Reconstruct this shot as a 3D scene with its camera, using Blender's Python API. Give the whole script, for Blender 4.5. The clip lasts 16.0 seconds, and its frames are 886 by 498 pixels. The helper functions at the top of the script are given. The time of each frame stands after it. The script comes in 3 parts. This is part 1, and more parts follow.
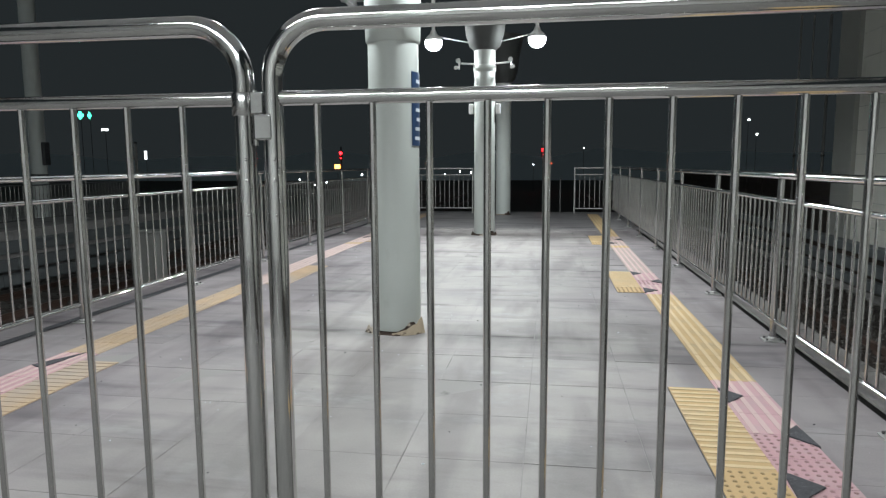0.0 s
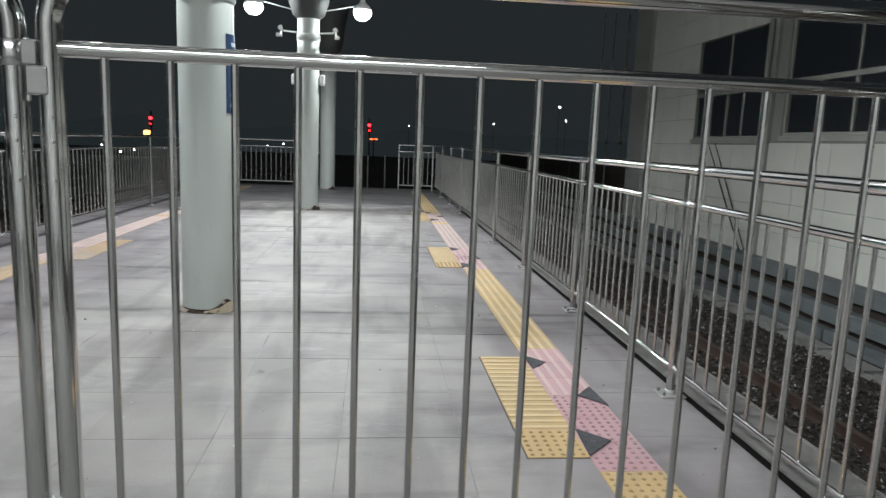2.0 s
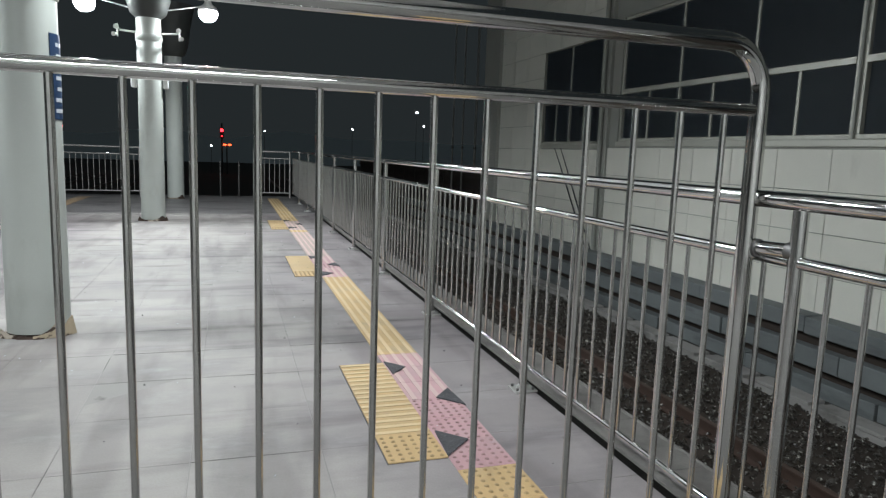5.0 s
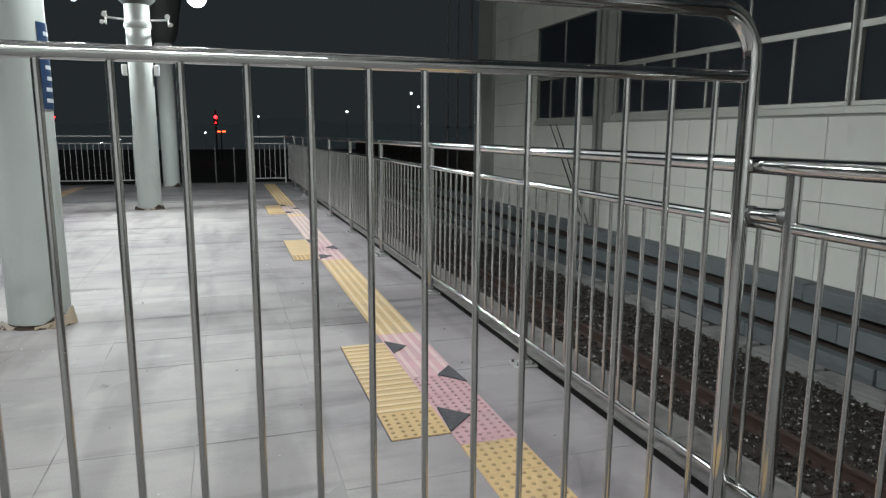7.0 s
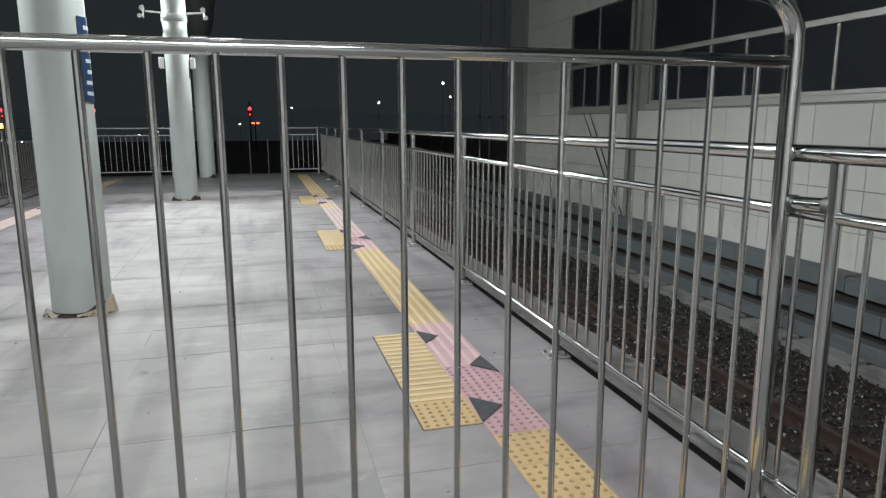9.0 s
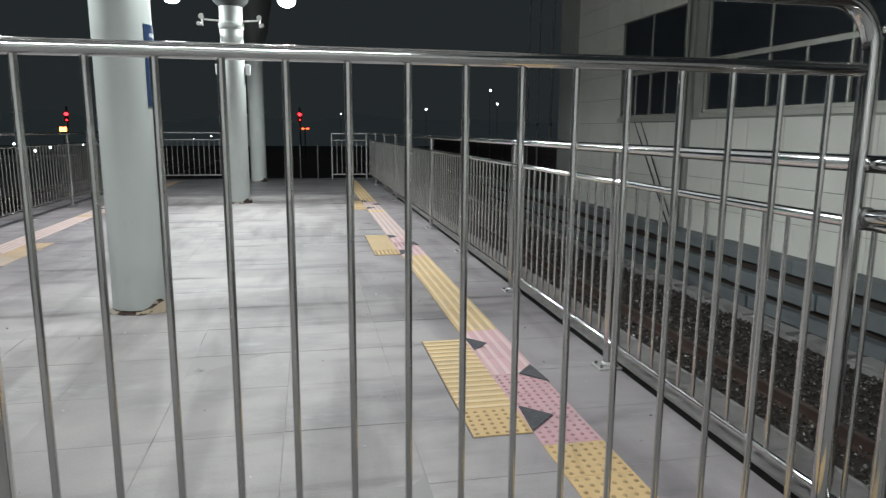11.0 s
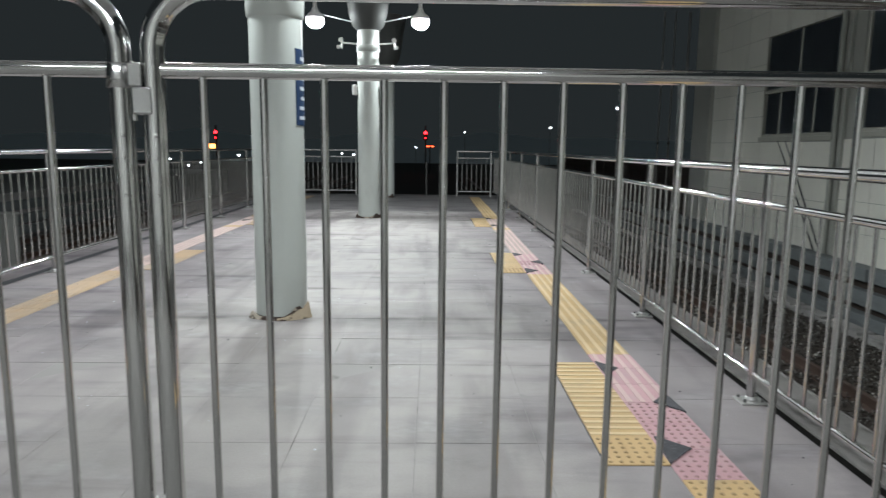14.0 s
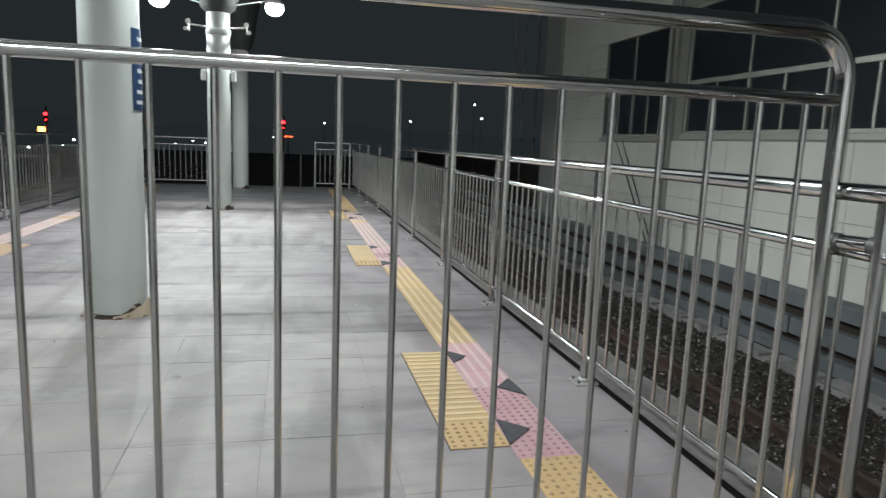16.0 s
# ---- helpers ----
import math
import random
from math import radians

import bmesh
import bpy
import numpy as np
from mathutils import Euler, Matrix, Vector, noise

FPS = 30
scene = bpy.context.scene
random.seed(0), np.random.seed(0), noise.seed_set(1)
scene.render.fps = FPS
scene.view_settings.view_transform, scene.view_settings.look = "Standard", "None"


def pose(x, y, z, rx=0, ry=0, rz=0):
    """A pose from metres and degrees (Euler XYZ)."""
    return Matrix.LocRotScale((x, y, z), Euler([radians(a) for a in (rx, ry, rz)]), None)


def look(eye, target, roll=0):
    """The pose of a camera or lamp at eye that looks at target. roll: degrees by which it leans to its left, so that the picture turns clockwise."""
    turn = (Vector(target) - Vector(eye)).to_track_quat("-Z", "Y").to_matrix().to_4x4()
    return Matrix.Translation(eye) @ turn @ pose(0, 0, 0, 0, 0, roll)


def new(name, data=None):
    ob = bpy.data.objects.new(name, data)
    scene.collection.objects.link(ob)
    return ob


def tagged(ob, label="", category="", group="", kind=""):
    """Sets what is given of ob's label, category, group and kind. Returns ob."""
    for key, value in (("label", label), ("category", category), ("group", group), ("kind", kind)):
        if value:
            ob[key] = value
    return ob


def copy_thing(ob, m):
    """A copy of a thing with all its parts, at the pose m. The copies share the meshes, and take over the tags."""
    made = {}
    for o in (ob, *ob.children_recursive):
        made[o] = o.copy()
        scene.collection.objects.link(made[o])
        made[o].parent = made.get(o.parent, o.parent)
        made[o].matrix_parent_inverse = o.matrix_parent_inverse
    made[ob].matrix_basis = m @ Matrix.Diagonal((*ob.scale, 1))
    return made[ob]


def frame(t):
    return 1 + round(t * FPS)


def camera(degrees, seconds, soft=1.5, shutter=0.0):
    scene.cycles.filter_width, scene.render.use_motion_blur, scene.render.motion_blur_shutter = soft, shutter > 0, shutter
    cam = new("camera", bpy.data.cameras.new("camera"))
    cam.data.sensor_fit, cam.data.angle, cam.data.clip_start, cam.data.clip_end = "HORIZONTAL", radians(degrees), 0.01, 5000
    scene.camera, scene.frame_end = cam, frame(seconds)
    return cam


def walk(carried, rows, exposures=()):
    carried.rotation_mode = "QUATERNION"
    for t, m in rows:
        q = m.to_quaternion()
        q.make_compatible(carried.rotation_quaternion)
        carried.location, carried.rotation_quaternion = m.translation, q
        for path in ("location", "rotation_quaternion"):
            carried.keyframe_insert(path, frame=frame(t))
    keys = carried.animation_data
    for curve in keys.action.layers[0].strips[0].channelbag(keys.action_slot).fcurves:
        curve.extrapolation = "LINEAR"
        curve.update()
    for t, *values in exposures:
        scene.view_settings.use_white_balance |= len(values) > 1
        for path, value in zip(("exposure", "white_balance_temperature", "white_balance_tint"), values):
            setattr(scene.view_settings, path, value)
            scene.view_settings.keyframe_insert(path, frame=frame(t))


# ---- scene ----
cam = camera(67.1, 16.0, soft=1.25, shutter=0.45)
PATH = [
    (0, (0.672, 0.212, 1.443), (0.36, 2.171, 1.192), -0.3),
    (0.5, (0.674, 0.209, 1.437), (0.385, 2.171, 1.179), 0.1),
    (1, (0.673, 0.221, 1.437), (0.451, 2.191, 1.172), 0.5),
    (1.5, (0.697, 0.225, 1.436), (0.718, 2.206, 1.163), 1.5),
    (2, (0.71, 0.23, 1.437), (0.917, 2.194, 1.123), 2.3),
    (2.5, (0.717, 0.223, 1.442), (0.96, 2.186, 1.144), 2.4),
    (3, (0.718, 0.227, 1.452), (1.013, 2.185, 1.169), 2.4),
    (3.5, (0.729, 0.199, 1.449), (1.194, 2.13, 1.209), 3.7),
    (4, (0.733, 0.223, 1.457), (1.282, 2.128, 1.19), 4.0),
    (4.5, (0.748, 0.213, 1.457), (1.329, 2.107, 1.182), 2.9),
    (7, (0.764, 0.195, 1.442), (1.37, 2.07, 1.101), 0.3),
    (7.5, (0.763, 0.19, 1.438), (1.344, 2.071, 1.089), -0.1),
    (8, (0.764, 0.194, 1.438), (1.31, 2.085, 1.08), -0.1),
    (10.5, (0.738, 0.21, 1.441), (1.193, 2.122, 1.068), 0.1),
    (11, (0.716, 0.213, 1.438), (1.104, 2.144, 1.088), 0.4),
    (11.5, (0.699, 0.21, 1.446), (0.987, 2.16, 1.112), 0.0),
    (12, (0.671, 0.205, 1.439), (0.771, 2.177, 1.12), 0.1),
    (12.5, (0.64, 0.211, 1.438), (0.613, 2.189, 1.146), 0.7),
    (13, (0.619, 0.225, 1.445), (0.51, 2.199, 1.14), 0.6),
    (13.5, (0.618, 0.221, 1.444), (0.545, 2.198, 1.146), 0.5),
    (14, (0.631, 0.217, 1.439), (0.668, 2.194, 1.138), 0.7),
    (14.5, (0.654, 0.207, 1.437), (0.875, 2.17, 1.128), 1.6),
    (15, (0.667, 0.21, 1.443), (0.994, 2.162, 1.154), 1.3),
    (15.5, (0.678, 0.203, 1.444), (1.032, 2.149, 1.149), 1.9),
    (16, (0.697, 0.184, 1.445), (1.143, 2.108, 1.133), 2.3),
]
walk(cam, [(t, look(eye, target, roll)) for t, eye, target, roll in PATH])

# ---- world and light: night, lit by pendant lamps under the platform canopy and an added fill strip ----
world = bpy.data.worlds.new("night_sky")
scene.world = world
world.use_nodes = True
world.node_tree.nodes["Background"].inputs[0].default_value = (0.52, 0.645, 0.70, 1)
world.node_tree.nodes["Background"].inputs[1].default_value = 0.033
scene.view_settings.exposure = 0.0
LAMP_STRENGTH = 105.0


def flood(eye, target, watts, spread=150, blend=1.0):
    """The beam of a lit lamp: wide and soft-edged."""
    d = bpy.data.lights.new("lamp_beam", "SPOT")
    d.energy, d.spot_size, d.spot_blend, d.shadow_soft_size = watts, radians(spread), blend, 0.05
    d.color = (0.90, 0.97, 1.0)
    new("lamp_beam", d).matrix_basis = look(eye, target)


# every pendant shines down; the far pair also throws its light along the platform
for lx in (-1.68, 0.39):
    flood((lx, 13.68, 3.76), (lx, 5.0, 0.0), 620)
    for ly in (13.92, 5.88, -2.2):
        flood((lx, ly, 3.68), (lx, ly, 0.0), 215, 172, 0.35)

# unseen fill light added under the canopy at the platform head
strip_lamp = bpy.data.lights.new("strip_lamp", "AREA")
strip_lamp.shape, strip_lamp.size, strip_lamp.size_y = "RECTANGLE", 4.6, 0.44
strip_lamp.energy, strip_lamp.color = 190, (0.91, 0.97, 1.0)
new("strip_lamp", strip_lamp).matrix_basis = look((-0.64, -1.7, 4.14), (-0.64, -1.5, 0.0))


# ---- materials ----
def nodes_of(name):
    m = bpy.data.materials.new(name)
    m.use_nodes = True
    t = m.node_tree
    return m, t, t.nodes["Principled BSDF"]


def mat(name, col, rough=0.6, metal=0.0, vary=0.18, scale=3.0, grain=60.0, bump=0.15, stretch=(1, 1, 1),
        rand=0.0, dirt_glint=None, scuff=None, spec=0.5, rough_vary=0.12, bump_dist=0.004):
    """Two-scale mottled surface on world position, with optional per-object variation and patches for grime and painted
    glints.
    """
    m, t, b = nodes_of(name)
    n, l = t.nodes, t.links
    geo = n.new("ShaderNodeNewGeometry")
    mp = n.new("ShaderNodeMapping")
    mp.inputs["Scale"].default_value = stretch
    l.new(geo.outputs["Position"], mp.inputs["Vector"])

    def noise_node(s, detail):
        k = n.new("ShaderNodeTexNoise")
        k.inputs["Scale"].default_value = s
        k.inputs["Detail"].default_value = detail
        l.new(mp.outputs[0], k.inputs["Vector"])
        return k.outputs["Fac"]

    def math_node(op, a, c):
        k = n.new("ShaderNodeMath")
        k.operation = op
        for i, v in enumerate((a, c)):
            if isinstance(v, (int, float)):
                k.inputs[i].default_value = v
            else:
                l.new(v, k.inputs[i])
        return k.outputs[0]

    big, fine = noise_node(scale, 4), noise_node(grain, 3)
    v = math_node("ADD", math_node("MULTIPLY", math_node("SUBTRACT", big, 0.5), 2.4 * vary),
                  math_node("MULTIPLY", math_node("SUBTRACT", fine, 0.5), 1.2 * vary))
    if rand:
        oi = n.new("ShaderNodeObjectInfo")
        v = math_node("ADD", v, math_node("MULTIPLY", math_node("SUBTRACT", oi.outputs["Random"], 0.5), rand))
    gain = math_node("ADD", v, 1.0)
    hs = n.new("ShaderNodeHueSaturation")
    hs.inputs["Color"].default_value = (*col, 1)
    l.new(gain, hs.inputs["Value"])
    out = hs.outputs[0]
    for layer in (dirt_glint, scuff):
        if not layer:
            continue
        colour, dscale, lo, hi, dstretch = layer
        mp2 = n.new("ShaderNodeMapping")
        mp2.inputs["Scale"].default_value = dstretch
        l.new(geo.outputs["Position"], mp2.inputs["Vector"])
        k = n.new("ShaderNodeTexNoise")
        k.inputs["Scale"].default_value = dscale
        k.inputs["Detail"].default_value = 7
        k.inputs["Roughness"].default_value = 0.62
        l.new(mp2.outputs[0], k.inputs["Vector"])
        r = n.new("ShaderNodeMapRange")
        r.inputs["From Min"].default_value, r.inputs["From Max"].default_value = lo, hi
        l.new(k.outputs["Fac"], r.inputs["Value"])
        mx = n.new("ShaderNodeMix")
        mx.data_type = "RGBA"
        l.new(r.outputs[0], mx.inputs["Factor"])
        l.new(out, mx.inputs["A"])
        mx.inputs["B"].default_value = (*colour, 1)
        out = mx.outputs["Result"]
    l.new(out, b.inputs["Base Color"])
    b.inputs["Metallic"].default_value = metal
    b.inputs["Specular IOR Level"].default_value = spec
    l.new(math_node("ADD", math_node("MULTIPLY", math_node("SUBTRACT", big, 0.5), rough_vary * 2), rough), b.inputs["Roughness"])
    if bump:
        bp = n.new("ShaderNodeBump")
        bp.inputs["Strength"].default_value = bump
        bp.inputs["Distance"].default_value = bump_dist
        l.new(fine, bp.inputs["Height"])
        l.new(bp.outputs[0], b.inputs["Normal"])
    return m


def glow(name, col, strength):
    m, t, b = nodes_of(name)
    b.inputs["Base Color"].default_value = (*col, 1)
    b.inputs["Emission Color"].default_value = (*col, 1)
    b.inputs["Emission Strength"].default_value = strength
    return m


STEEL = mat("polished_stainless_steel", (0.64, 0.635, 0.625), 0.09, 1.0, 0.08, 5, 16, 0.10, (1, 1, 1), rand=0.05, rough_vary=0.05, bump_dist=0.0016)
STEEL_BAR = mat("brushed_stainless_bars", (0.57, 0.563, 0.552), 0.17, 1.0, 0.12, 6, 200, 0.0, (1, 1, 0.2), rand=0.06, rough_vary=0.03)
STEEL_FENCE = mat("satin_stainless_steel", (0.56, 0.557, 0.55), 0.18, 1.0, 0.12, 4, 180, 0.0, (1, 1, 0.2), rand=0.08, rough_vary=0.04)
STEEL_PLATE = mat("satin_steel_base_plate", (0.50, 0.495, 0.48), 0.42, 0.55, 0.2, 9, 120, 0.1)
STEEL_DULL = mat("weathered_steel_plate", (0.15, 0.148, 0.146), 0.5, 0.8, 0.2, 9, 120, 0.1)
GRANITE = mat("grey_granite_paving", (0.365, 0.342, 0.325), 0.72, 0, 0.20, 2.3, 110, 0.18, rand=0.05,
              dirt_glint=((0.19, 0.184, 0.188), 1.1, 0.50, 0.84, (0.75, 1.5, 1)),
              scuff=((0.45, 0.436, 0.42), 2.2, 0.56, 0.78, (0.7, 1.5, 1)), rough_vary=0.15, bump_dist=0.002, spec=0.3)


def soil_joints_tint_sides(m, pitch, x_edge, y_edge):
    """Soot gathered in patches along the slab joints, drag marks across the platform, and sides tinted darker for the
    lamps' uneven light.
    """
    t = m.node_tree
    n, l = t.nodes, t.links
    target = t.nodes["Principled BSDF"].inputs["Base Color"]
    colour = target.links[0].from_socket
    geo = n.new("ShaderNodeNewGeometry")
    xyz = n.new("ShaderNodeSeparateXYZ")
    l.new(geo.outputs["Position"], xyz.inputs[0])

    def calc(op, a, b=0.0):
        k = n.new("ShaderNodeMath")
        k.operation = op
        for i, v in enumerate((a, b)):
            if isinstance(v, (int, float)):
                k.inputs[i].default_value = v
            else:
                l.new(v, k.inputs[i])
        return k.outputs[0]

    def ramp(v, lo, hi, top=1.0):
        k = n.new("ShaderNodeMapRange")
        k.interpolation_type = "SMOOTHSTEP"
        k.inputs["From Min"].default_value, k.inputs["From Max"].default_value = lo, hi
        k.inputs["To Max"].default_value = top
        l.new(v, k.inputs["Value"])
        return k.outputs[0]

    def cloud(scale, stretch, detail=5, shift=0.0):
        mp = n.new("ShaderNodeMapping")
        mp.inputs["Scale"].default_value = stretch
        mp.inputs["Location"].default_value = (shift, shift, 0)
        l.new(geo.outputs["Position"], mp.inputs["Vector"])
        k = n.new("ShaderNodeTexNoise")
        k.inputs["Scale"].default_value, k.inputs["Detail"].default_value = scale, detail
        l.new(mp.outputs[0], k.inputs["Vector"])
        return k.outputs["Fac"]

    def tint(socket, factor, rgb):
        k = n.new("ShaderNodeMix")
        k.data_type, k.blend_type = "RGBA", "MULTIPLY"
        l.new(factor, k.inputs["Factor"])
        l.new(socket, k.inputs["A"])
        k.inputs["B"].default_value = (*rgb, 1)
        return k.outputs["Result"]

    # distance to the nearest joint, 0 on it and 0.5 in the middle of a slab
    wobble = calc("MULTIPLY", calc("SUBTRACT", cloud(3.0, (1, 1, 1), 3, 4.0), 0.5), 0.10)
    across = calc("PINGPONG", calc("ADD", calc("DIVIDE", calc("SUBTRACT", xyz.outputs["Y"], y_edge - 60 * pitch), pitch), wobble), 0.5)
    along = calc("PINGPONG", calc("ADD", calc("DIVIDE", calc("SUBTRACT", xyz.outputs["X"], x_edge - 60 * pitch), pitch), wobble), 0.5)
    soot_y = calc("MULTIPLY", calc("SUBTRACT", 1.0, ramp(across, 0.0, 0.17)), ramp(cloud(0.85, (0.9, 1.3, 1), 4, 7.3), 0.54, 0.70, 0.85))
    soot_x = calc("MULTIPLY", calc("SUBTRACT", 1.0, ramp(along, 0.0, 0.12)), ramp(cloud(1.1, (1.6, 0.6, 1), 4, 2.9), 0.54, 0.72, 0.4))
    out = tint(colour, soot_y, (0.42, 0.41, 0.42))
    out = tint(out, soot_x, (0.58, 0.57, 0.58))
    out = tint(out, ramp(cloud(1.0, (0.55, 3.4, 1), 6, 1.7), 0.53, 0.72, 0.75), (0.58, 0.56, 0.60))
    # paints the lamps' mixed light: sides darker and lilac, middle left untinted
    path = calc("ABSOLUTE", calc("ADD", calc("ADD", xyz.outputs["X"], 0.1), calc("MULTIPLY", calc("SUBTRACT", cloud(0.7, (1, 0.6, 1), 3, 9.1), 0.5), 2.2)))
    out = tint(out, ramp(path, 0.8, 2.1), (0.81, 0.78, 0.83))
    out = tint(out, ramp(cloud(1.0, (2.4, 0.45, 1), 4, 5.2), 0.48, 0.66, 0.8), (0.68, 0.665, 0.68))
    out = tint(out, ramp(cloud(0.5, (1, 1, 1), 3, 3.6), 0.46, 0.64, 0.9), (0.74, 0.73, 0.745))
    l.new(out, target)


# made-up dark floor out of view, there to be mirrored dimly in the bars
APPROACH = mat("unseen_dim_reflection_paving", (0.15, 0.144, 0.138), 0.85, 0, 0.25, 2.5, 90, 0.5, scuff=((0.18, 0.173, 0.165), 3, 0.55, 0.7, (1, 1, 1)))
# dirty concrete whose base colour also holds the railing's shade
EDGE = mat("shaded_dirty_edge_concrete", (0.22, 0.208, 0.197), 0.9, 0, 0.25, 3, 70, 0.4, dirt_glint=((0.13, 0.123, 0.115), 2.6, 0.48, 0.72, (1, 1, 1)))
PAVING = mat("dark_far_paving", (0.23, 0.218, 0.218), 0.45, 0, 0.2, 1.6, 90, 0.2, (0.5, 2.0, 1),
             dirt_glint=((0.09, 0.085, 0.085), 1.3, 0.48, 0.66, (0.5, 1.6, 1)))
CONCRETE = mat("platform_concrete", (0.30, 0.29, 0.28), 0.85, 0, 0.2, 2, 70, 0.3, dirt_glint=((0.10, 0.095, 0.09), 1.6, 0.5, 0.75, (1, 1, 1)))
JOINT = mat("dark_joint_mortar", (0.04, 0.038, 0.037), 0.9, 0, 0.2, 4, 90, 0.3, dirt_glint=((0.29, 0.275, 0.265), 1.7, 0.36, 0.46, (1, 1, 1)))
YELLOW = mat("worn_yellow_tactile", (0.56, 0.385, 0.19), 0.75, 0, 0.12, 2.2, 120, 0.2, rand=0.12,
             dirt_glint=((0.38, 0.31, 0.21), 2.6, 0.5, 0.76, (1, 1, 1)))
PINK = mat("faded_pink_tactile", (0.55, 0.33, 0.35), 0.65, 0, 0.12, 2.4, 120, 0.2, rand=0.12,
           dirt_glint=((0.42, 0.34, 0.34), 2.4, 0.48, 0.75, (1, 1, 1)))
YELLOW_LINE = mat("worn_yellow_ridge", (0.66, 0.51, 0.30), 0.7, 0, 0.12, 3, 120, 0.2)
PINK_LINE = mat("worn_pink_ridge", (0.62, 0.46, 0.44), 0.7, 0, 0.12, 3, 120, 0.2)
YELLOW_DOT = mat("dirty_yellow_stud", (0.38, 0.265, 0.13), 0.6, 0, 0.3, 6, 120, 0.2)
PINK_DOT = mat("dirty_pink_stud", (0.38, 0.23, 0.24), 0.6, 0, 0.3, 6, 120, 0.2)
PALE_YELLOW = mat("faded_yellow_tactile", (0.50, 0.36, 0.23), 0.75, 0, 0.12, 2.2, 120, 0.2, rand=0.10,
                  dirt_glint=((0.42, 0.36, 0.31), 1.6, 0.45, 0.72, (1, 0.5, 1)))
FADED = mat("washed_out_tactile", (0.46, 0.37, 0.33), 0.7, 0, 0.12, 2.4, 120, 0.2, rand=0.10)
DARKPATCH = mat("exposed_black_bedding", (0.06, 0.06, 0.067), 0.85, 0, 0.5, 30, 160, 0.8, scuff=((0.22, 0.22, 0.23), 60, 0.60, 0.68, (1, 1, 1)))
COLUMN = mat("pale_painted_column", (0.51, 0.54, 0.51), 0.55, 0, 0.05, 1.5, 90, 0.06, dirt_glint=((0.34, 0.35, 0.325), 1.8, 0.58, 0.85, (1, 1, 0.35)))
RUSTED = mat("flaked_paint_and_rust", (0.46, 0.40, 0.33), 0.9, 0, 0.2, 7, 90, 0.6, dirt_glint=((0.055, 0.036, 0.028), 7, 0.44, 0.50, (1, 1, 1)))
TRIM = mat("peeled_tan_trim", (0.44, 0.36, 0.26), 0.8, 0, 0.2, 9, 90, 0.3, dirt_glint=((0.09, 0.07, 0.05), 9, 0.55, 0.62, (1, 1, 1)))
# dark colour paints the shade above the lamps onto the capitals
CAPITAL = mat("capital_shade_dark", (0.06, 0.064, 0.062), 0.6, 0, 0.15, 2, 60, 0.1)
CANOPY = mat("grey_canopy_metal", (0.60, 0.61, 0.61), 0.5, 0.0, 0.1, 2, 60, 0.1)
# pale so that the unseen wall brightens reflections in the steel
BACKWALL = mat("pale_reflector_wall", (0.64, 0.635, 0.61), 0.7, 0, 0.06, 1.2, 60, 0.1, dirt_glint=((0.45, 0.44, 0.41), 1.3, 0.6, 0.85, (1, 1, 0.4)))
WHITE = mat("white_enamel", (0.78, 0.78, 0.76), 0.4, 0, 0.06, 4, 80, 0.05)
BLUE = mat("blue_sign_enamel", (0.022, 0.05, 0.115), 0.45, 0, 0.1, 4, 90, 0.03)
SIGNWHITE = mat("sign_white", (0.60, 0.63, 0.68), 0.5, 0, 0.05, 6, 80, 0.0)
# the pale patch layer paints glints on the dark stones
BALLAST = mat("track_ballast_painted_glints", (0.042, 0.036, 0.031), 0.30, 0, 0.55, 16, 120, 0.6, dirt_glint=((0.46, 0.45, 0.41), 19, 0.575, 0.63, (1, 1, 1)))
GROUND = mat("dark_gravel_ground", (0.06, 0.056, 0.05), 0.95, 0, 0.4, 2.5, 40, 0.6, bump_dist=0.02)
RUST = mat("rusty_rail_steel", (0.07, 0.043, 0.033), 0.55, 0.2, 0.3, 6, 110, 0.4)
# near-black colour that paints the shade inside the gutter slot
GUTTER_SHADE = mat("gutter_shade_black", (0.016, 0.015, 0.014), 0.9, 0, 0.3, 6, 90, 0.4, spec=0.1)
SLEEPER = mat("stained_concrete_sleeper", (0.038, 0.028, 0.022), 0.9, 0, 0.25, 4, 80, 0.4)
BLOCK = mat("blue_grey_blocks", (0.15, 0.165, 0.168), 0.75, 0, 0.2, 3, 70, 0.3, rand=0.14, dirt_glint=((0.08, 0.085, 0.09), 2.5, 0.52, 0.75, (1, 0.4, 2)))
PANEL = mat("cream_wall_panel", (0.75, 0.74, 0.67), 0.55, 0, 0.06, 1.4, 60, 0.08, rand=0.05, dirt_glint=((0.48, 0.47, 0.41), 1.5, 0.6, 0.85, (1, 1, 0.4)))
PLASTER = mat("grey_building_plaster", (0.33, 0.335, 0.305), 0.8, 0, 0.12, 1.2, 60, 0.2)
FRAME = mat("aluminium_window_frame", (0.46, 0.46, 0.41), 0.45, 0.2, 0.08, 3, 90, 0.05)
DARKSTEEL = mat("dark_painted_steel", (0.05, 0.052, 0.055), 0.6, 0.2, 0.2, 3, 60, 0.1)
BROWNBOARD = mat("brown_board_fence", (0.07, 0.058, 0.05), 0.8, 0, 0.25, 3, 60, 0.3)
CABINET = mat("grey_equipment_cabinet", (0.30, 0.30, 0.28), 0.6, 0, 0.12, 3, 60, 0.1)
# near-black colour paints the darkness of the rooms behind the windows
INTERIOR = mat("interior_painted_dark", (0.035, 0.04, 0.045), 0.9, 0, 0.3, 1.5, 20, 0.0)
LAMPGLOW = glow("lamp_diffuser_lit", (0.92, 0.985, 1.0), LAMP_STRENGTH)

GLASS, gt, gb = nodes_of("window_glass")
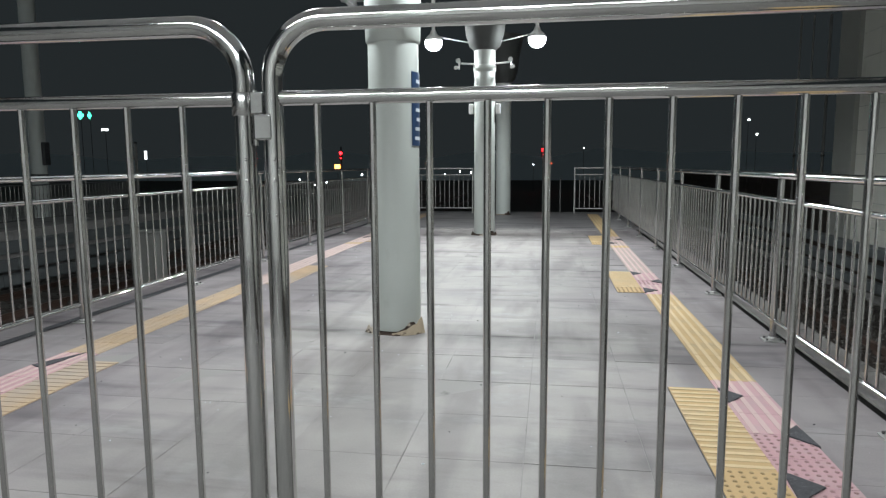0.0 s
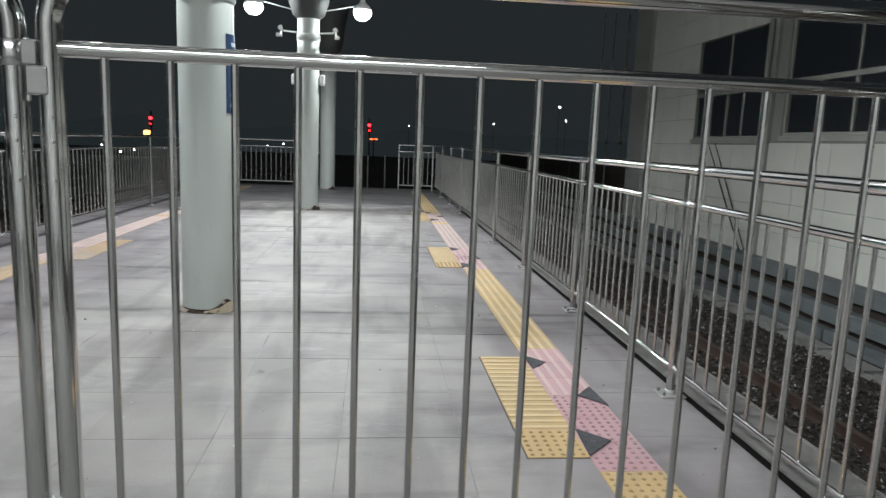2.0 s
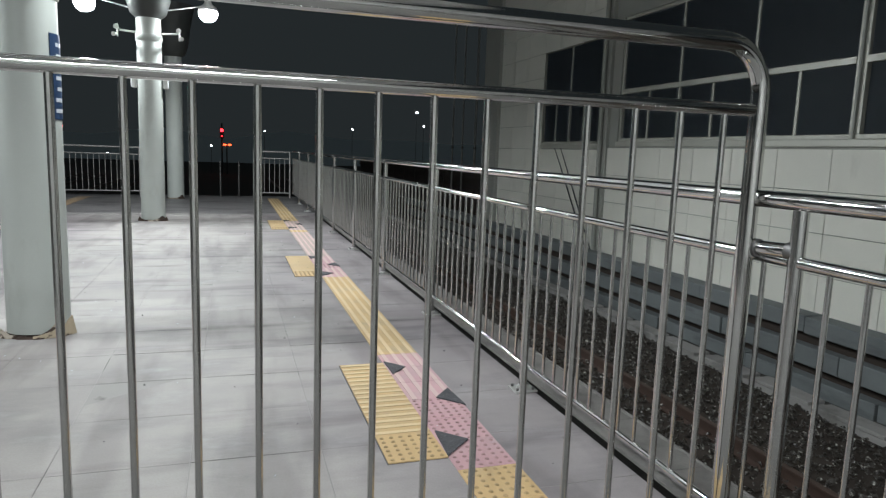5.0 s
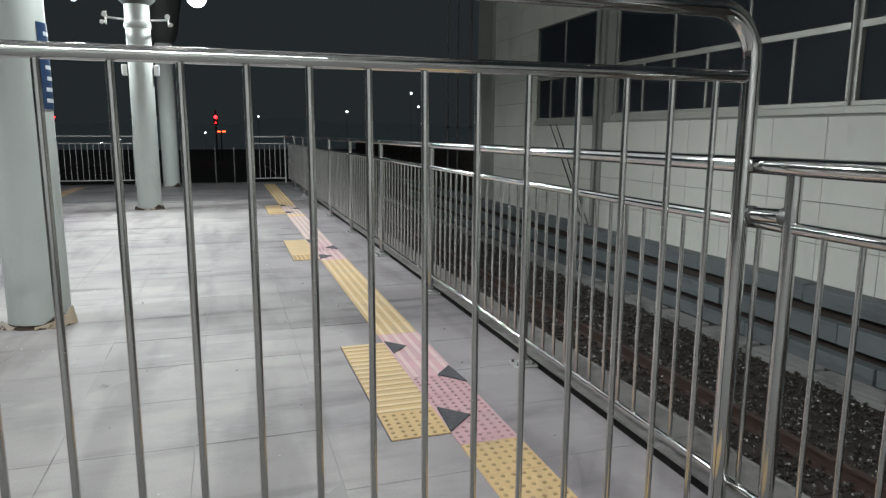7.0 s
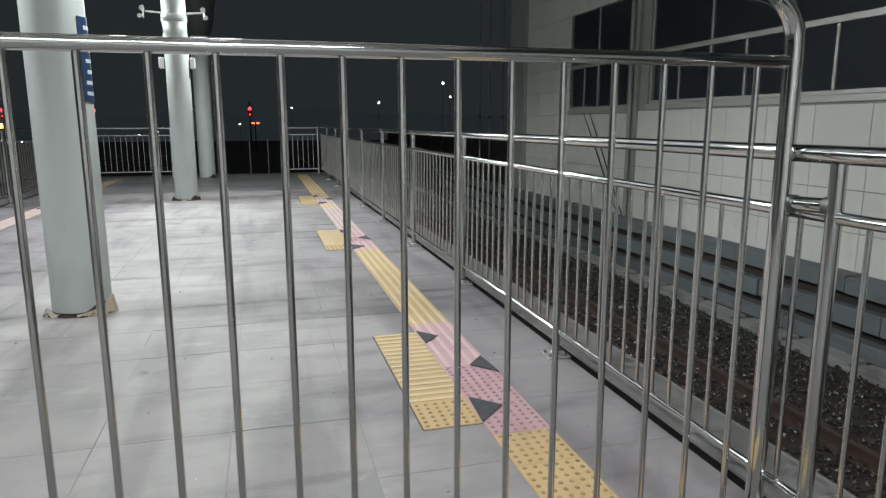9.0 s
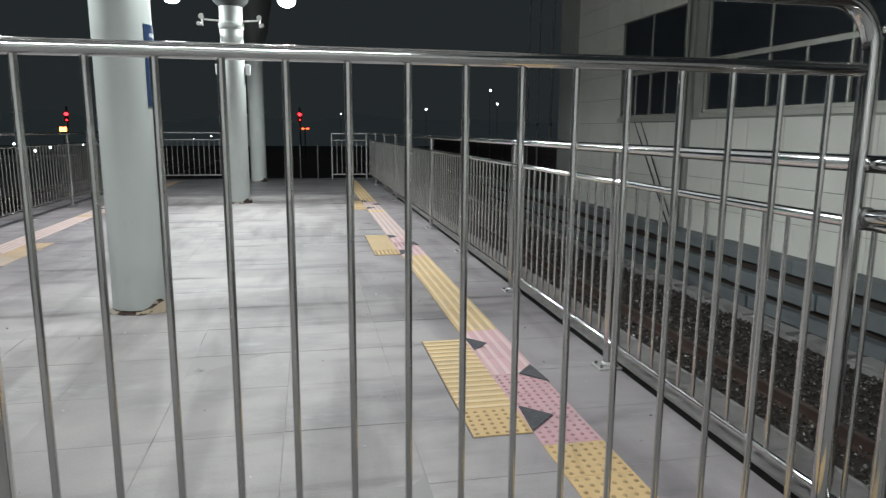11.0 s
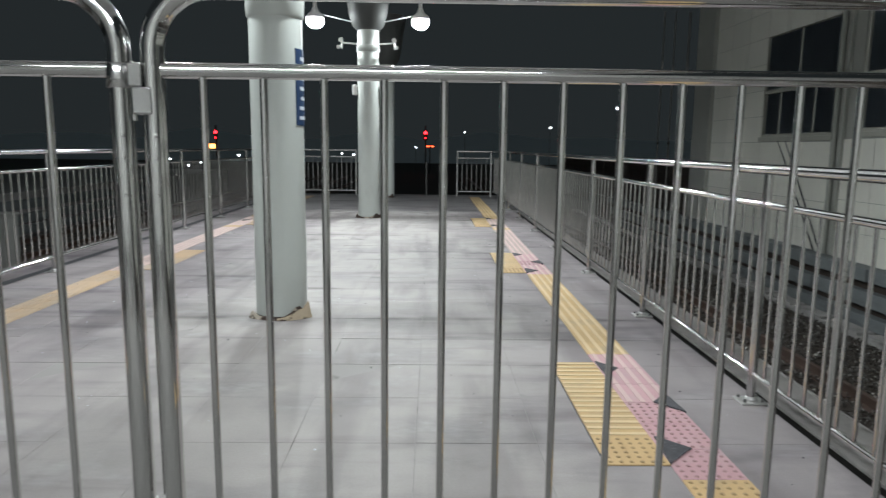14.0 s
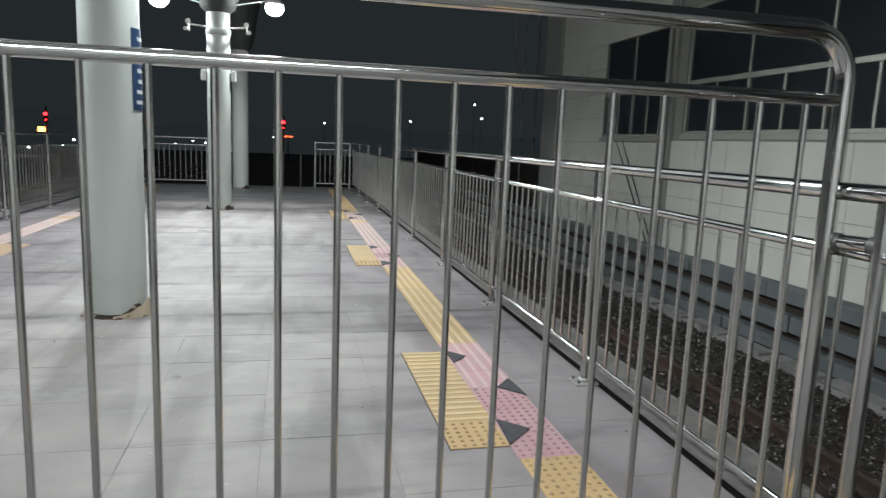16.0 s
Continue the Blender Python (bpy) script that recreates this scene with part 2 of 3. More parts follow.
gb.inputs["Base Color"].default_value = (0.26, 0.31, 0.36, 1)
gb.inputs["Roughness"].default_value = 0.40
gb.inputs["Transmission Weight"].default_value = 0.9
gb.inputs["IOR"].default_value = 1.09
gb.inputs["Specular IOR Level"].default_value = 0.06


# ---- mesh helpers ----
def finish(name, bm, material, smooth=False):
    me = bpy.data.meshes.new(name)
    bmesh.ops.recalc_face_normals(bm, faces=bm.faces)
    if smooth:
        caps = [f for f in bm.faces if len(f.verts) > 4]
        bmesh.ops.split_edges(bm, edges=list({e for f in caps for e in f.edges}))
        for f in bm.faces:
            f.smooth = len(f.verts) == 4
    bm.to_mesh(me)
    bm.free()
    me.materials.append(material)
    return me


def part(name, bm, material, parent, label="", smooth=False, at=None):
    ob = new(name, finish(name, bm, material, smooth))
    ob.parent = parent
    if at is not None:
        ob.matrix_basis = at
    return tagged(ob, label)


def empty(name, label, category, m=None, group="", kind=""):
    ob = new(name)
    ob.empty_display_size = 0.1
    if m is not None:
        ob.matrix_basis = m
    return tagged(ob, label, category, group, kind)


def box(x0, x1, y0, y1, z0, z1, bevel=0.0, bm=None):
    own = bm or bmesh.new()
    r = bmesh.ops.create_cube(own, size=1.0)
    bmesh.ops.transform(own, verts=r["verts"], matrix=Matrix.Translation(((x0 + x1) / 2, (y0 + y1) / 2, (z0 + z1) / 2)) @ Matrix.Diagonal((x1 - x0, y1 - y0, z1 - z0, 1)))
    if bevel:
        es = list({e for v in r["verts"] for e in v.link_edges})
        bmesh.ops.bevel(own, geom=es, offset=bevel, segments=2, affect="EDGES", profile=0.5)
    return own


def tube(a, b, r, n=14, bm=None, r2=None):
    own = bm or bmesh.new()
    a, b = Vector(a), Vector(b)
    m = Matrix.Translation((a + b) / 2) @ (b - a).to_track_quat("Z", "Y").to_matrix().to_4x4()
    bmesh.ops.create_cone(own, cap_ends=True, segments=n, radius1=r, radius2=r if r2 is None else r2, depth=(b - a).length, matrix=m)
    return own


def bent(points, r, n=16):
    """A tube swept along a line of points."""
    bm = bmesh.new()
    pts = [Vector(p) for p in points]
    rings = []
    side = None
    for i, p in enumerate(pts):
        d = (pts[min(i + 1, len(pts) - 1)] - pts[max(i - 1, 0)]).normalized()
        if side is None:
            side = d.orthogonal().normalized()
        side = (side - d * side.dot(d)).normalized()
        up = d.cross(side)
        rings.append([bm.verts.new(p + (side * math.cos(k * 2 * math.pi / n) + up * math.sin(k * 2 * math.pi / n)) * r) for k in range(n)])
    for u, v in zip(rings, rings[1:]):
        for k in range(n):
            bm.faces.new((u[k], u[(k + 1) % n], v[(k + 1) % n], v[k]))
    bm.faces.new(rings[0])
    bm.faces.new(rings[-1])
    return bm


def lathe(profile, n=28):
    """A solid of revolution from (radius, z) pairs."""
    bm = bmesh.new()
    rings = [[bm.verts.new((r * math.cos(k * 2 * math.pi / n), r * math.sin(k * 2 * math.pi / n), z)) for k in range(n)] for r, z in profile]
    for u, v in zip(rings, rings[1:]):
        for k in range(n):
            bm.faces.new((u[k], u[(k + 1) % n], v[(k + 1) % n], v[k]))
    bm.faces.new(rings[0])
    bm.faces.new(rings[-1])
    return bm


# ---- ground, platform, tracks ----
RAIL_TOP = -1.15
GROUND_Z = -1.36
bm = bmesh.new()
bmesh.ops.create_grid(bm, x_segments=24, y_segments=24, size=600, matrix=Matrix.Translation((0, 100, GROUND_Z)))
tagged(new("ground", finish("ground", bm, GROUND)), "dark gravelly railway ground under the night sky", "ground", kind="structure")

PX0, PX1, PY0, PY1 = -4.22, 2.945, -6.0, 20.75
bm = bmesh.new()  # platform body, with a narrow gutter beside the near railing
for x0, x1, z1 in ((PX0, 2.555, -0.0014), (2.555, 2.626, -0.06), (2.626, PX1, -0.0014)):
    box(x0, x1, PY0, PY1, GROUND_Z, z1, bm=bm)
floor = tagged(new("floor", finish("floor", bm, JOINT)), "grey stone-paved station platform with dark joints", "floor", kind="structure")
part("coping", box(PX1 - 0.02, PX1 + 0.006, PY0, PY1, -0.30, 0.004, 0.01), EDGE, floor, "concrete platform edge coping")
# shallow black strip stands in for the gutter's deep shade
part("edge_strip", box(2.557, 2.624, PY0 + 0.1, PY1 - 0.1, -0.062, -0.014), GUTTER_SHADE, floor, "near-black strip painting the shade in the gutter beside the railing")
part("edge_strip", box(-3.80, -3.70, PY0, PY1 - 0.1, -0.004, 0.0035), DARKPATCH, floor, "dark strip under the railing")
part("coping", box(PX0 - 0.05, PX0 + 0.02, PY0, PY1, -0.30, 0.004, 0.01), CONCRETE, floor, "concrete platform edge coping")


def stones(name, x0, x1, y0, y1, z, count, size, label, seed, material=None):
    """Loose ballast: rough six-cornered stones scattered over a bed."""
    g = np.random.default_rng(seed)
    base = np.array([(1, 0, 0), (-1, 0, 0), (0, 1, 0), (0, -1, 0), (0, 0, 1), (0, 0, -1)], float)
    tri = np.array([(0, 2, 4), (2, 1, 4), (1, 3, 4), (3, 0, 4), (2, 0, 5), (1, 2, 5), (3, 1, 5), (0, 3, 5)])
    c = np.stack([g.uniform(x0, x1, count), g.uniform(y0, y1, count), z + g.uniform(-0.012, 0.03, count)], 1)
    s = size * g.uniform(0.5, 1.25, (count, 1, 1)) * g.uniform(0.6, 1.2, (count, 6, 1))
    ang = g.uniform(0, 2 * np.pi, count)
    ca, sa = np.cos(ang)[:, None], np.sin(ang)[:, None]
    off = base[None] * s + g.normal(0, 0.25 * size, (count, 6, 3))
    off = np.stack([off[..., 0] * ca - off[..., 1] * sa, off[..., 0] * sa + off[..., 1] * ca, off[..., 2] * 0.75], 2)
    v = (c[:, None] + off).reshape(-1, 3)
    f = (tri[None] + 6 * np.arange(count)[:, None, None]).reshape(-1, 3)
    me = bpy.data.meshes.new(name)
    me.from_pydata(v.tolist(), [], f.tolist())
    me.materials.append(material or BALLAST)
    return tagged(new(name, me), label, "ballast", kind="stuff")


tagged(new("ballast_bed", finish("ballast_bed", box(2.95, 7.32, -4, 60, GROUND_Z - 0.05, RAIL_TOP - 0.15), SLEEPER)), "brown ballast bed below the platform", "ballast", kind="structure")
tagged(new("ballast_bed", finish("ballast_bed", box(-11.3, -4.3, -4, 60, GROUND_Z - 0.05, RAIL_TOP - 0.15), GROUND)), "dark ballast bed of two tracks", "ballast", kind="structure")
stones("ballast", 3.0, 6.93, 0.6, 24, RAIL_TOP - 0.135, 30000, 0.027, "grey-brown crushed stone ballast with painted glints on the track", 3)
stones("ballast", -11.2, -4.4, 3, 26, RAIL_TOP - 0.14, 6000, 0.05, "dark crushed stone ballast between the platforms", 4, GROUND)


def rail_mesh(x, y0, y1):
    bm = bmesh.new()
    prof = [(-0.07, -0.15), (0.07, -0.15), (0.07, -0.135), (0.012, -0.115), (0.012, -0.04), (0.034, -0.03), (0.034, -0.004), (0.026, 0),
            (-0.026, 0), (-0.034, -0.004), (-0.034, -0.03), (-0.012, -0.04), (-0.012, -0.115), (-0.07, -0.135)]
    a = [bm.verts.new((x + u, y0, RAIL_TOP + w)) for u, w in prof]
    b = [bm.verts.new((x + u, y1, RAIL_TOP + w)) for u, w in prof]
    for k in range(len(prof)):
        j = (k + 1) % len(prof)
        bm.faces.new((a[k], a[j], b[j], b[k]))
    bm.faces.new(a)
    bm.faces.new(b)
    return bm


def track(cx, label):
    t = empty("railway_track", label, "railway track", group="tracks beside the platform")
    part("rail", rail_mesh(cx - 0.75, -4, 60), RUST, t, "rusty brown steel rail")
    part("rail", rail_mesh(cx + 0.75, -4, 60), RUST, t, "rusty brown steel rail")
    me = finish("sleeper", box(-1.2, 1.2, -0.12, 0.12, -0.18, 0, 0.015), SLEEPER)
    for k in range(56):
        s = new("sleeper", me)
        s.parent = t
        s.matrix_basis = pose(cx, -3.5 + 0.62 * k, RAIL_TOP - 0.135)


track(4.62, "rusty railway track on ballast below the fenced platform")
track(-6.0, "rusty railway track on dark ballast")
track(-9.6, "rusty railway track beside the opposite platform")

# unseen wall closes the platform behind the barrier; added pale and wide as a reflector for the bars
back = tagged(new("wall_south", finish("wall_south", box(-11.0, 7.7, -6.3, -6.05, GROUND_Z, 5.0), BACKWALL)), "unseen pale wall added at the platform head to brighten the steel", "wall", kind="structure")

# ---- gate barrier of polished tube, close before the camera ----
BY = 2.072


def barrier(x0, x1, bars, zt, label):
    """Crowd-gate panel: bent outer tube, mid rail, upright bars, bottom rail and foot plates."""
    g = empty("barrier_panel", label, "barrier", pose(0, BY, 0), group="barrier panels across the platform")
    R, r = 0.16, 0.031
    pts = [(x0, 0, 0.03)]
    pts += [(x0, 0, z) for z in (0.6, 1.2, zt - R)]
    pts += [(x0 + R - R * math.cos(a), 0, zt - R + R * math.sin(a)) for a in [k * math.pi / 20 for k in range(1, 11)]]
    pts += [(x0 + R + (x1 - x0 - 2 * R) * k / 5, 0, zt) for k in range(1, 5)]
    pts += [(x1 - R + R * math.sin(a), 0, zt - R + R * math.cos(a)) for a in [k * math.pi / 20 for k in range(0, 11)]]
    pts += [(x1, 0, z) for z in (1.2, 0.6, 0.03)]
    part("outer_tube", bent(pts, r, 22), STEEL, g, "bent polished steel tube frame", True)
    part("mid_rail", tube((x0 + r - 0.004, 0, 1.634), (x1 - r + 0.004, 0, 1.634), 0.021, 18), STEEL, g, "", True)
    part("bottom_rail", tube((x0 + r - 0.004, 0, 0.06), (x1 - r + 0.004, 0, 0.06), 0.021, 18), STEEL, g, "", True)
    me = finish("bar", tube((0, 0, 0.07), (0, 0, 1.62), 0.0108, 12), STEEL_BAR, True)
    for x in bars:
        b = new("bar", me)
        b.parent = g
        b.matrix_basis = pose(x, 0, 0)
    for x in (x0, x1):
        part("foot_plate", box(x - 0.04, x + 0.04, -0.09, 0.09, 0.002, 0.03, 0.006), STEEL_DULL, g, "steel foot plate")
    return g


barrier(-0.118, 2.452, [0.014 + 0.1625 * k + 0.0065 * max(0, k - 10) for k in range(15)], 1.848, "polished stainless steel barrier panel with upright bars")
left_panel = barrier(-3.03, -0.205, [-0.402 - 0.1775 * k for k in range(14)], 1.842, "second polished steel barrier panel hinged to its neighbour")

part("collar", lathe([(0.031, 0.385), (0.036, 0.388), (0.036, 0.400), (0.031, 0.403)], 22), STEEL_PLATE, left_panel, "bright steel collar", True, pose(-0.205, 0, 0))

clasp = empty("hinge_clasp", "brushed steel hinge clasp joining two barrier posts", "hinge", pose(0, BY, 0))
part("sleeve", lathe([(0.033, 1.585), (0.036, 1.588), (0.036, 1.647), (0.033, 1.65)], 24), STEEL_FENCE, clasp, "", True, pose(-0.205, 0, 0))
part("knuckle", box(-0.166, -0.112, -0.036, -0.012, 1.515, 1.588, 0.006), STEEL_FENCE, clasp, "square steel knuckle")
part("hinge_pin", tube((-0.163, -0.022, 1.50), (-0.163, -0.022, 1.655), 0.008, 10), STEEL, clasp, "", True)
part("clamp_plate", box(-0.172, -0.135, -0.038, -0.030, 1.588, 1.65, 0.004), STEEL_FENCE, clasp)
for z in (1.46, 1.40, 1.30):
    for x in (-0.205, -0.118):
        part("rivet", lathe([(0.005, -0.033), (0.0035, -0.036)], 8), STEEL, clasp, "", True, pose(x + 0.012, 0, z, 90, 0, 180))

link = empty("link_tube", "short polished tube tying the barrier to the fence", "coupling", pose(2.475, 0, 0))
part("sleeve", tube((0, 2.075, 1.172), (0.02, 1.90, 1.178), 0.026, 18), STEEL, link, "", True)
part("collar", tube((0.0, 2.058, 1.1725), (0.002, 2.035, 1.173), 0.031, 18), STEEL_DULL, link, "", True)
part("end_cap", tube((0.02, 1.925, 1.177), (0.0225, 1.895, 1.178), 0.031, 18), STEEL_DULL, link, "", True)


# ---- platform fences ----
def fence_span(label, group):
    """One 2 m span along +y: post with foot plate, two hand rails, bottom rail and fourteen balusters."""
    f = empty("fence_panel", label, "fence", group=group)
    part("post", tube((0, 0, 0.008), (0, 0, 1.315), 0.025, 16), STEEL_FENCE, f, "", True)
    plate = part("base_plate", box(-0.075, 0.075, -0.065, 0.065, 0.001, 0.012, 0.003), STEEL_PLATE, f, "bolted steel base plate")
    for x in (-0.052, 0.052):
        for y in (-0.042, 0.042):
            part("bolt", tube((x, y, 0.011), (x, y, 0.028), 0.009, 6), STEEL_DULL, plate)
    part("collar", lathe([(0.028, 0.012), (0.038, 0.014), (0.030, 0.034), (0.026, 0.036)], 16), STEEL_PLATE, f, "", True)
    part("top_rail", tube((0, 0, 1.34), (0, 2, 1.34), 0.029, 16), STEEL, f, "", True)
    part("mid_rail", tube((0, 0.02, 1.145), (0, 1.98, 1.145), 0.0205, 14), STEEL, f, "", True)
    part("bottom_rail", tube((0, 0.02, 0.168), (0, 1.98, 0.168), 0.017, 14), STEEL, f, "", True)
    me = finish("baluster", tube((0, 0, 0.18), (0, 0, 1.13), 0.0095, 10), STEEL_FENCE, True)
    for k in range(14):
        b = new("baluster", me)
        b.parent = f
        b.matrix_basis = pose(0, (k + 1) * 2 / 15, 0)
    return f


FX, FL = 2.495, -3.60
first = fence_span("stainless steel railing span along the platform edge", "railing along the near track")
first.matrix_basis = pose(FX, -2.11, 0)
for k in range(1, 11):
    copy_thing(first, pose(FX - 0.006 * max(0, k - 3), -2.11 + 2 * k, 0, 0, 0, 0.0))
other = fence_span("stainless steel railing span above the far tracks", "railing along the far tracks")
other.matrix_basis = pose(FL, -2.3, 0)
for k in range(1, 11):
    copy_thing(other, pose(FL, -2.3 + 2 * k, 0))


def end_fence(x0, x1, y, label):
    f = empty("fence_panel", label, "fence", pose(0, y, 0), group="railing closing the platform end")
    for x in (x0, x1):
        part("post", tube((x, 0, 0.0), (x, 0, 1.34), 0.025, 12), STEEL_PLATE, f, "", True)
    part("top_rail", tube((x0, 0, 1.32), (x1, 0, 1.32), 0.026, 12), STEEL_PLATE, f, "", True)
    part("mid_rail", tube((x0, 0, 1.13), (x1, 0, 1.13), 0.019, 12), STEEL_PLATE, f, "", True)
    part("bottom_rail", tube((x0, 0, 0.14), (x1, 0, 0.14), 0.019, 12), STEEL_PLATE, f, "", True)
    n = max(2, round((x1 - x0) / 0.14))
    me = finish("baluster", tube((0, 0, 0.15), (0, 0, 1.12), 0.0095, 8), STEEL_PLATE, True)
    for k in range(1, n):
        b = new("baluster", me)
        b.parent = f
        b.matrix_basis = pose(x0 + (x1 - x0) * k / n, 0, 0)


end_fence(1.40, FX - 0.09, 20.2, "short stainless steel railing at the platform end")
end_fence(-3.58, -1.60, 20.2, "long stainless steel railing at the platform end")
for x in (0.485, 0.99):
    b = empty("bollard", "slim steel bollard at the platform end", "bollard", pose(x, 20.3, 0), "bollards in the end opening")
    part("shaft", tube((0, 0, 0), (0, 0, 1.0), 0.025, 12), STEEL_DULL, b, "", True)
    part("cap", lathe([(0.027, 0.99), (0.027, 1.0), (0.012, 1.02)], 12), STEEL_DULL, b, "", True)

# ---- columns, canopy and lamps ----
CX = -0.642


def column(y, label, r=0.212):
    c = empty("platform_column", label, "column", pose(CX, y, 0), "columns along the platform")
    part("shaft", lathe([(r, 0.03), (r, 1.0), (r, 2.0), (r, 3.0), (r, 3.7)], 40), COLUMN, c, "pale grey-green painted round shaft", True)
    part("collar", lathe([(r, 3.28), (r + 0.02, 3.29), (r + 0.02, 3.40), (r, 3.41)], 40), COLUMN, c, "", True)
    part("capital", lathe([(r + 0.001, 3.69), (r + 0.10, 3.78), (r + 0.17, 4.0), (r + 0.22, 4.4), (r + 0.34, 4.99)], 32), CAPITAL, c, "flared capital under the canopy, coloured dark as if unlit", True)
    # broken plaster foot with uneven upper edge
    g = random.Random(int(y * 10))
    bm = bmesh.new()
    n = 30
    hs = [0.008 + 0.022 * g.random() + (0.10 * max(0, 1 - abs(k - 26.5) / 2.6)) for k in range(n)]
    lo = [bm.verts.new(((r + 0.014 + 0.022 * g.random()) * math.cos(k * 2 * math.pi / n), (r + 0.014 + 0.022 * g.random()) * math.sin(k * 2 * math.pi / n), 0.001)) for k in range(n)]
    up = [bm.verts.new(((r + 0.006) * math.cos(k * 2 * math.pi / n), (r + 0.006) * math.sin(k * 2 * math.pi / n), hs[k])) for k in range(n)]
    for k in range(n):
        bm.faces.new((lo[k], lo[(k + 1) % n], up[(k + 1) % n], up[k]))
    bm.faces.new(up)
    part("broken_foot", bm, RUSTED, c, "chipped brown plaster foot")
    return c


col1 = column(5.85, "pale round platform column with a chipped base and blue sign")
col2 = column(13.92, "pale round platform column carrying loudspeakers")
column(19.5, "pale round platform column near the platform end")
column(-2.2, "pale round platform column behind the barrier")
part("upper_sleeve", lathe([(0.213, 2.44), (0.228, 2.46), (0.236, 2.7), (0.236, 3.25), (0.213, 3.27)], 40), COLUMN, col1, "wider upper sleeve", True)


def foot_flap(c, a0, a1, tall, material, r=0.212, n=9):
    """A strip of base trim that has come loose and stands away from the shaft."""
    bm = bmesh.new()
    rows = []
    for k in range(n + 1):
        u = k / n
        a = radians(a0 + (a1 - a0) * u)
        h = 0.02 + tall * (u ** 1.6) * (1 - 0.18 * (k % 3 == 1))
        out = 0.012 + 0.055 * u
        ring = []
        for q, z in ((r + out, 0.002), (r + out + 0.006, 0.002), (r + out * 0.55 + 0.006, h), (r + out * 0.55, h)):
            ring.append(bm.verts.new((q * math.cos(a), q * math.sin(a), z)))
        rows.append(ring)
    for u, v in zip(rows, rows[1:]):
        for k in range(4):
            bm.faces.new((u[k], u[(k + 1) % 4], v[(k + 1) % 4], v[k]))
    bm.faces.new(rows[0])
    bm.faces.new(rows[-1])
    part("loose_trim", bm, material, c, "tan base trim peeling off the shaft")


foot_flap(col1, -88, -18, 0.12, TRIM)
foot_flap(col1, -118, -152, 0.045, RUSTED)
foot_flap(col2, -60, -20, 0.06, RUSTED)
foot_flap(col2, -105, -160, 0.06, RUSTED)


def curved_plate(r0, r1, a0, a1, z0, z1, n=14):
    bm = bmesh.new()
    rows = []
    for k in range(n + 1):
        a = radians(a0 + (a1 - a0) * k / n)
        c, s = math.cos(a), math.sin(a)
        rows.append([bm.verts.new((q * c, q * s, z)) for q, z in ((r0, z0), (r1, z0), (r1, z1), (r0, z1))])
    for u, v in zip(rows, rows[1:]):
        for k in range(4):
            bm.faces.new((u[k], u[(k + 1) % 4], v[(k + 1) % 4], v[k]))
    bm.faces.new(rows[0])
    bm.faces.new(rows[-1])
    return bm


sign = empty("column_sign", "dark blue curved sign with white vertical writing on column", "sign", pose(CX, 5.85, 0))
part("plate", curved_plate(0.2125, 0.218, -33, 33, 1.60, 2.205), BLUE, sign)
g = random.Random(5)
for k in range(7):
    z = 2.13 - 0.078 * k
    a = -20 if k < 5 else -25
    part("writing_bar", curved_plate(0.2181, 0.2195, a + 3 * g.random(), 2 + 8 * g.random(), z - 0.014, z + 0.014, 6), SIGNWHITE, sign)

roof = tagged(new("canopy_roof", finish("canopy_roof", box(-3.9, 2.7, -6.5, 15.0, 5.0, 5.14), CANOPY)), "grey sheet-metal platform canopy roof", "canopy", kind="structure")
for x in (-3.6, CX, 2.4):
    part("beam", box(x - 0.06, x + 0.06, -6.4, 14.9, 4.84, 4.996, 0.01), CANOPY, roof, "steel canopy beam")


def pendant(x, y, z, label):
    p = empty("pendant_lamp", label, "lamp", pose(x, y, z), "lamps under the canopy")
    part("rod", tube((0, 0, 0.2), (0, 0, 4.99 - z), 0.035, 12), WHITE, p, "white hanging rod", True)
    part("housing", lathe([(0.036, 0.26), (0.05, 0.24), (0.075, 0.17), (0.14, 0.12), (0.175, 0.07), (0.178, 0.045), (0.165, 0.045)], 28), WHITE, p, "white enamel housing", True)
    part("diffuser", lathe([(0.002, -0.15), (0.07, -0.14), (0.125, -0.105), (0.16, -0.05), (0.17, 0.0), (0.16, 0.04), (0.10, 0.06)], 28), LAMPGLOW, p, "glowing frosted diffuser", True)
    side = 1 if x < CX else -1
    part("conduit", tube((0.12 * side, 0, 0.12), ((abs(x - CX) - 0.28) * side, 0, -0.02), 0.012, 8), CANOPY, p, "", True)
    return p


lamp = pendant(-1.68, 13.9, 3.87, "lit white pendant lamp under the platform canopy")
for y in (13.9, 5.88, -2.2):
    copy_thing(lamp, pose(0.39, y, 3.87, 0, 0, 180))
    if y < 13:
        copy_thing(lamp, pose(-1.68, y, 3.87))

# housing made up for the fill light, out of view
strip = empty("strip_light", "unseen white housing of the added fill strip", "lamp", pose(-0.64, -1.7, 4.23))
part("housing", box(-2.35, 2.35, -0.24, 0.24, 0.0, 0.10, 0.015), WHITE, strip)
for x in (-2.0, 2.0):
    part("rod", tube((x, 0, 0.10), (x, 0, 0.76), 0.012, 8), WHITE, strip, "", True)

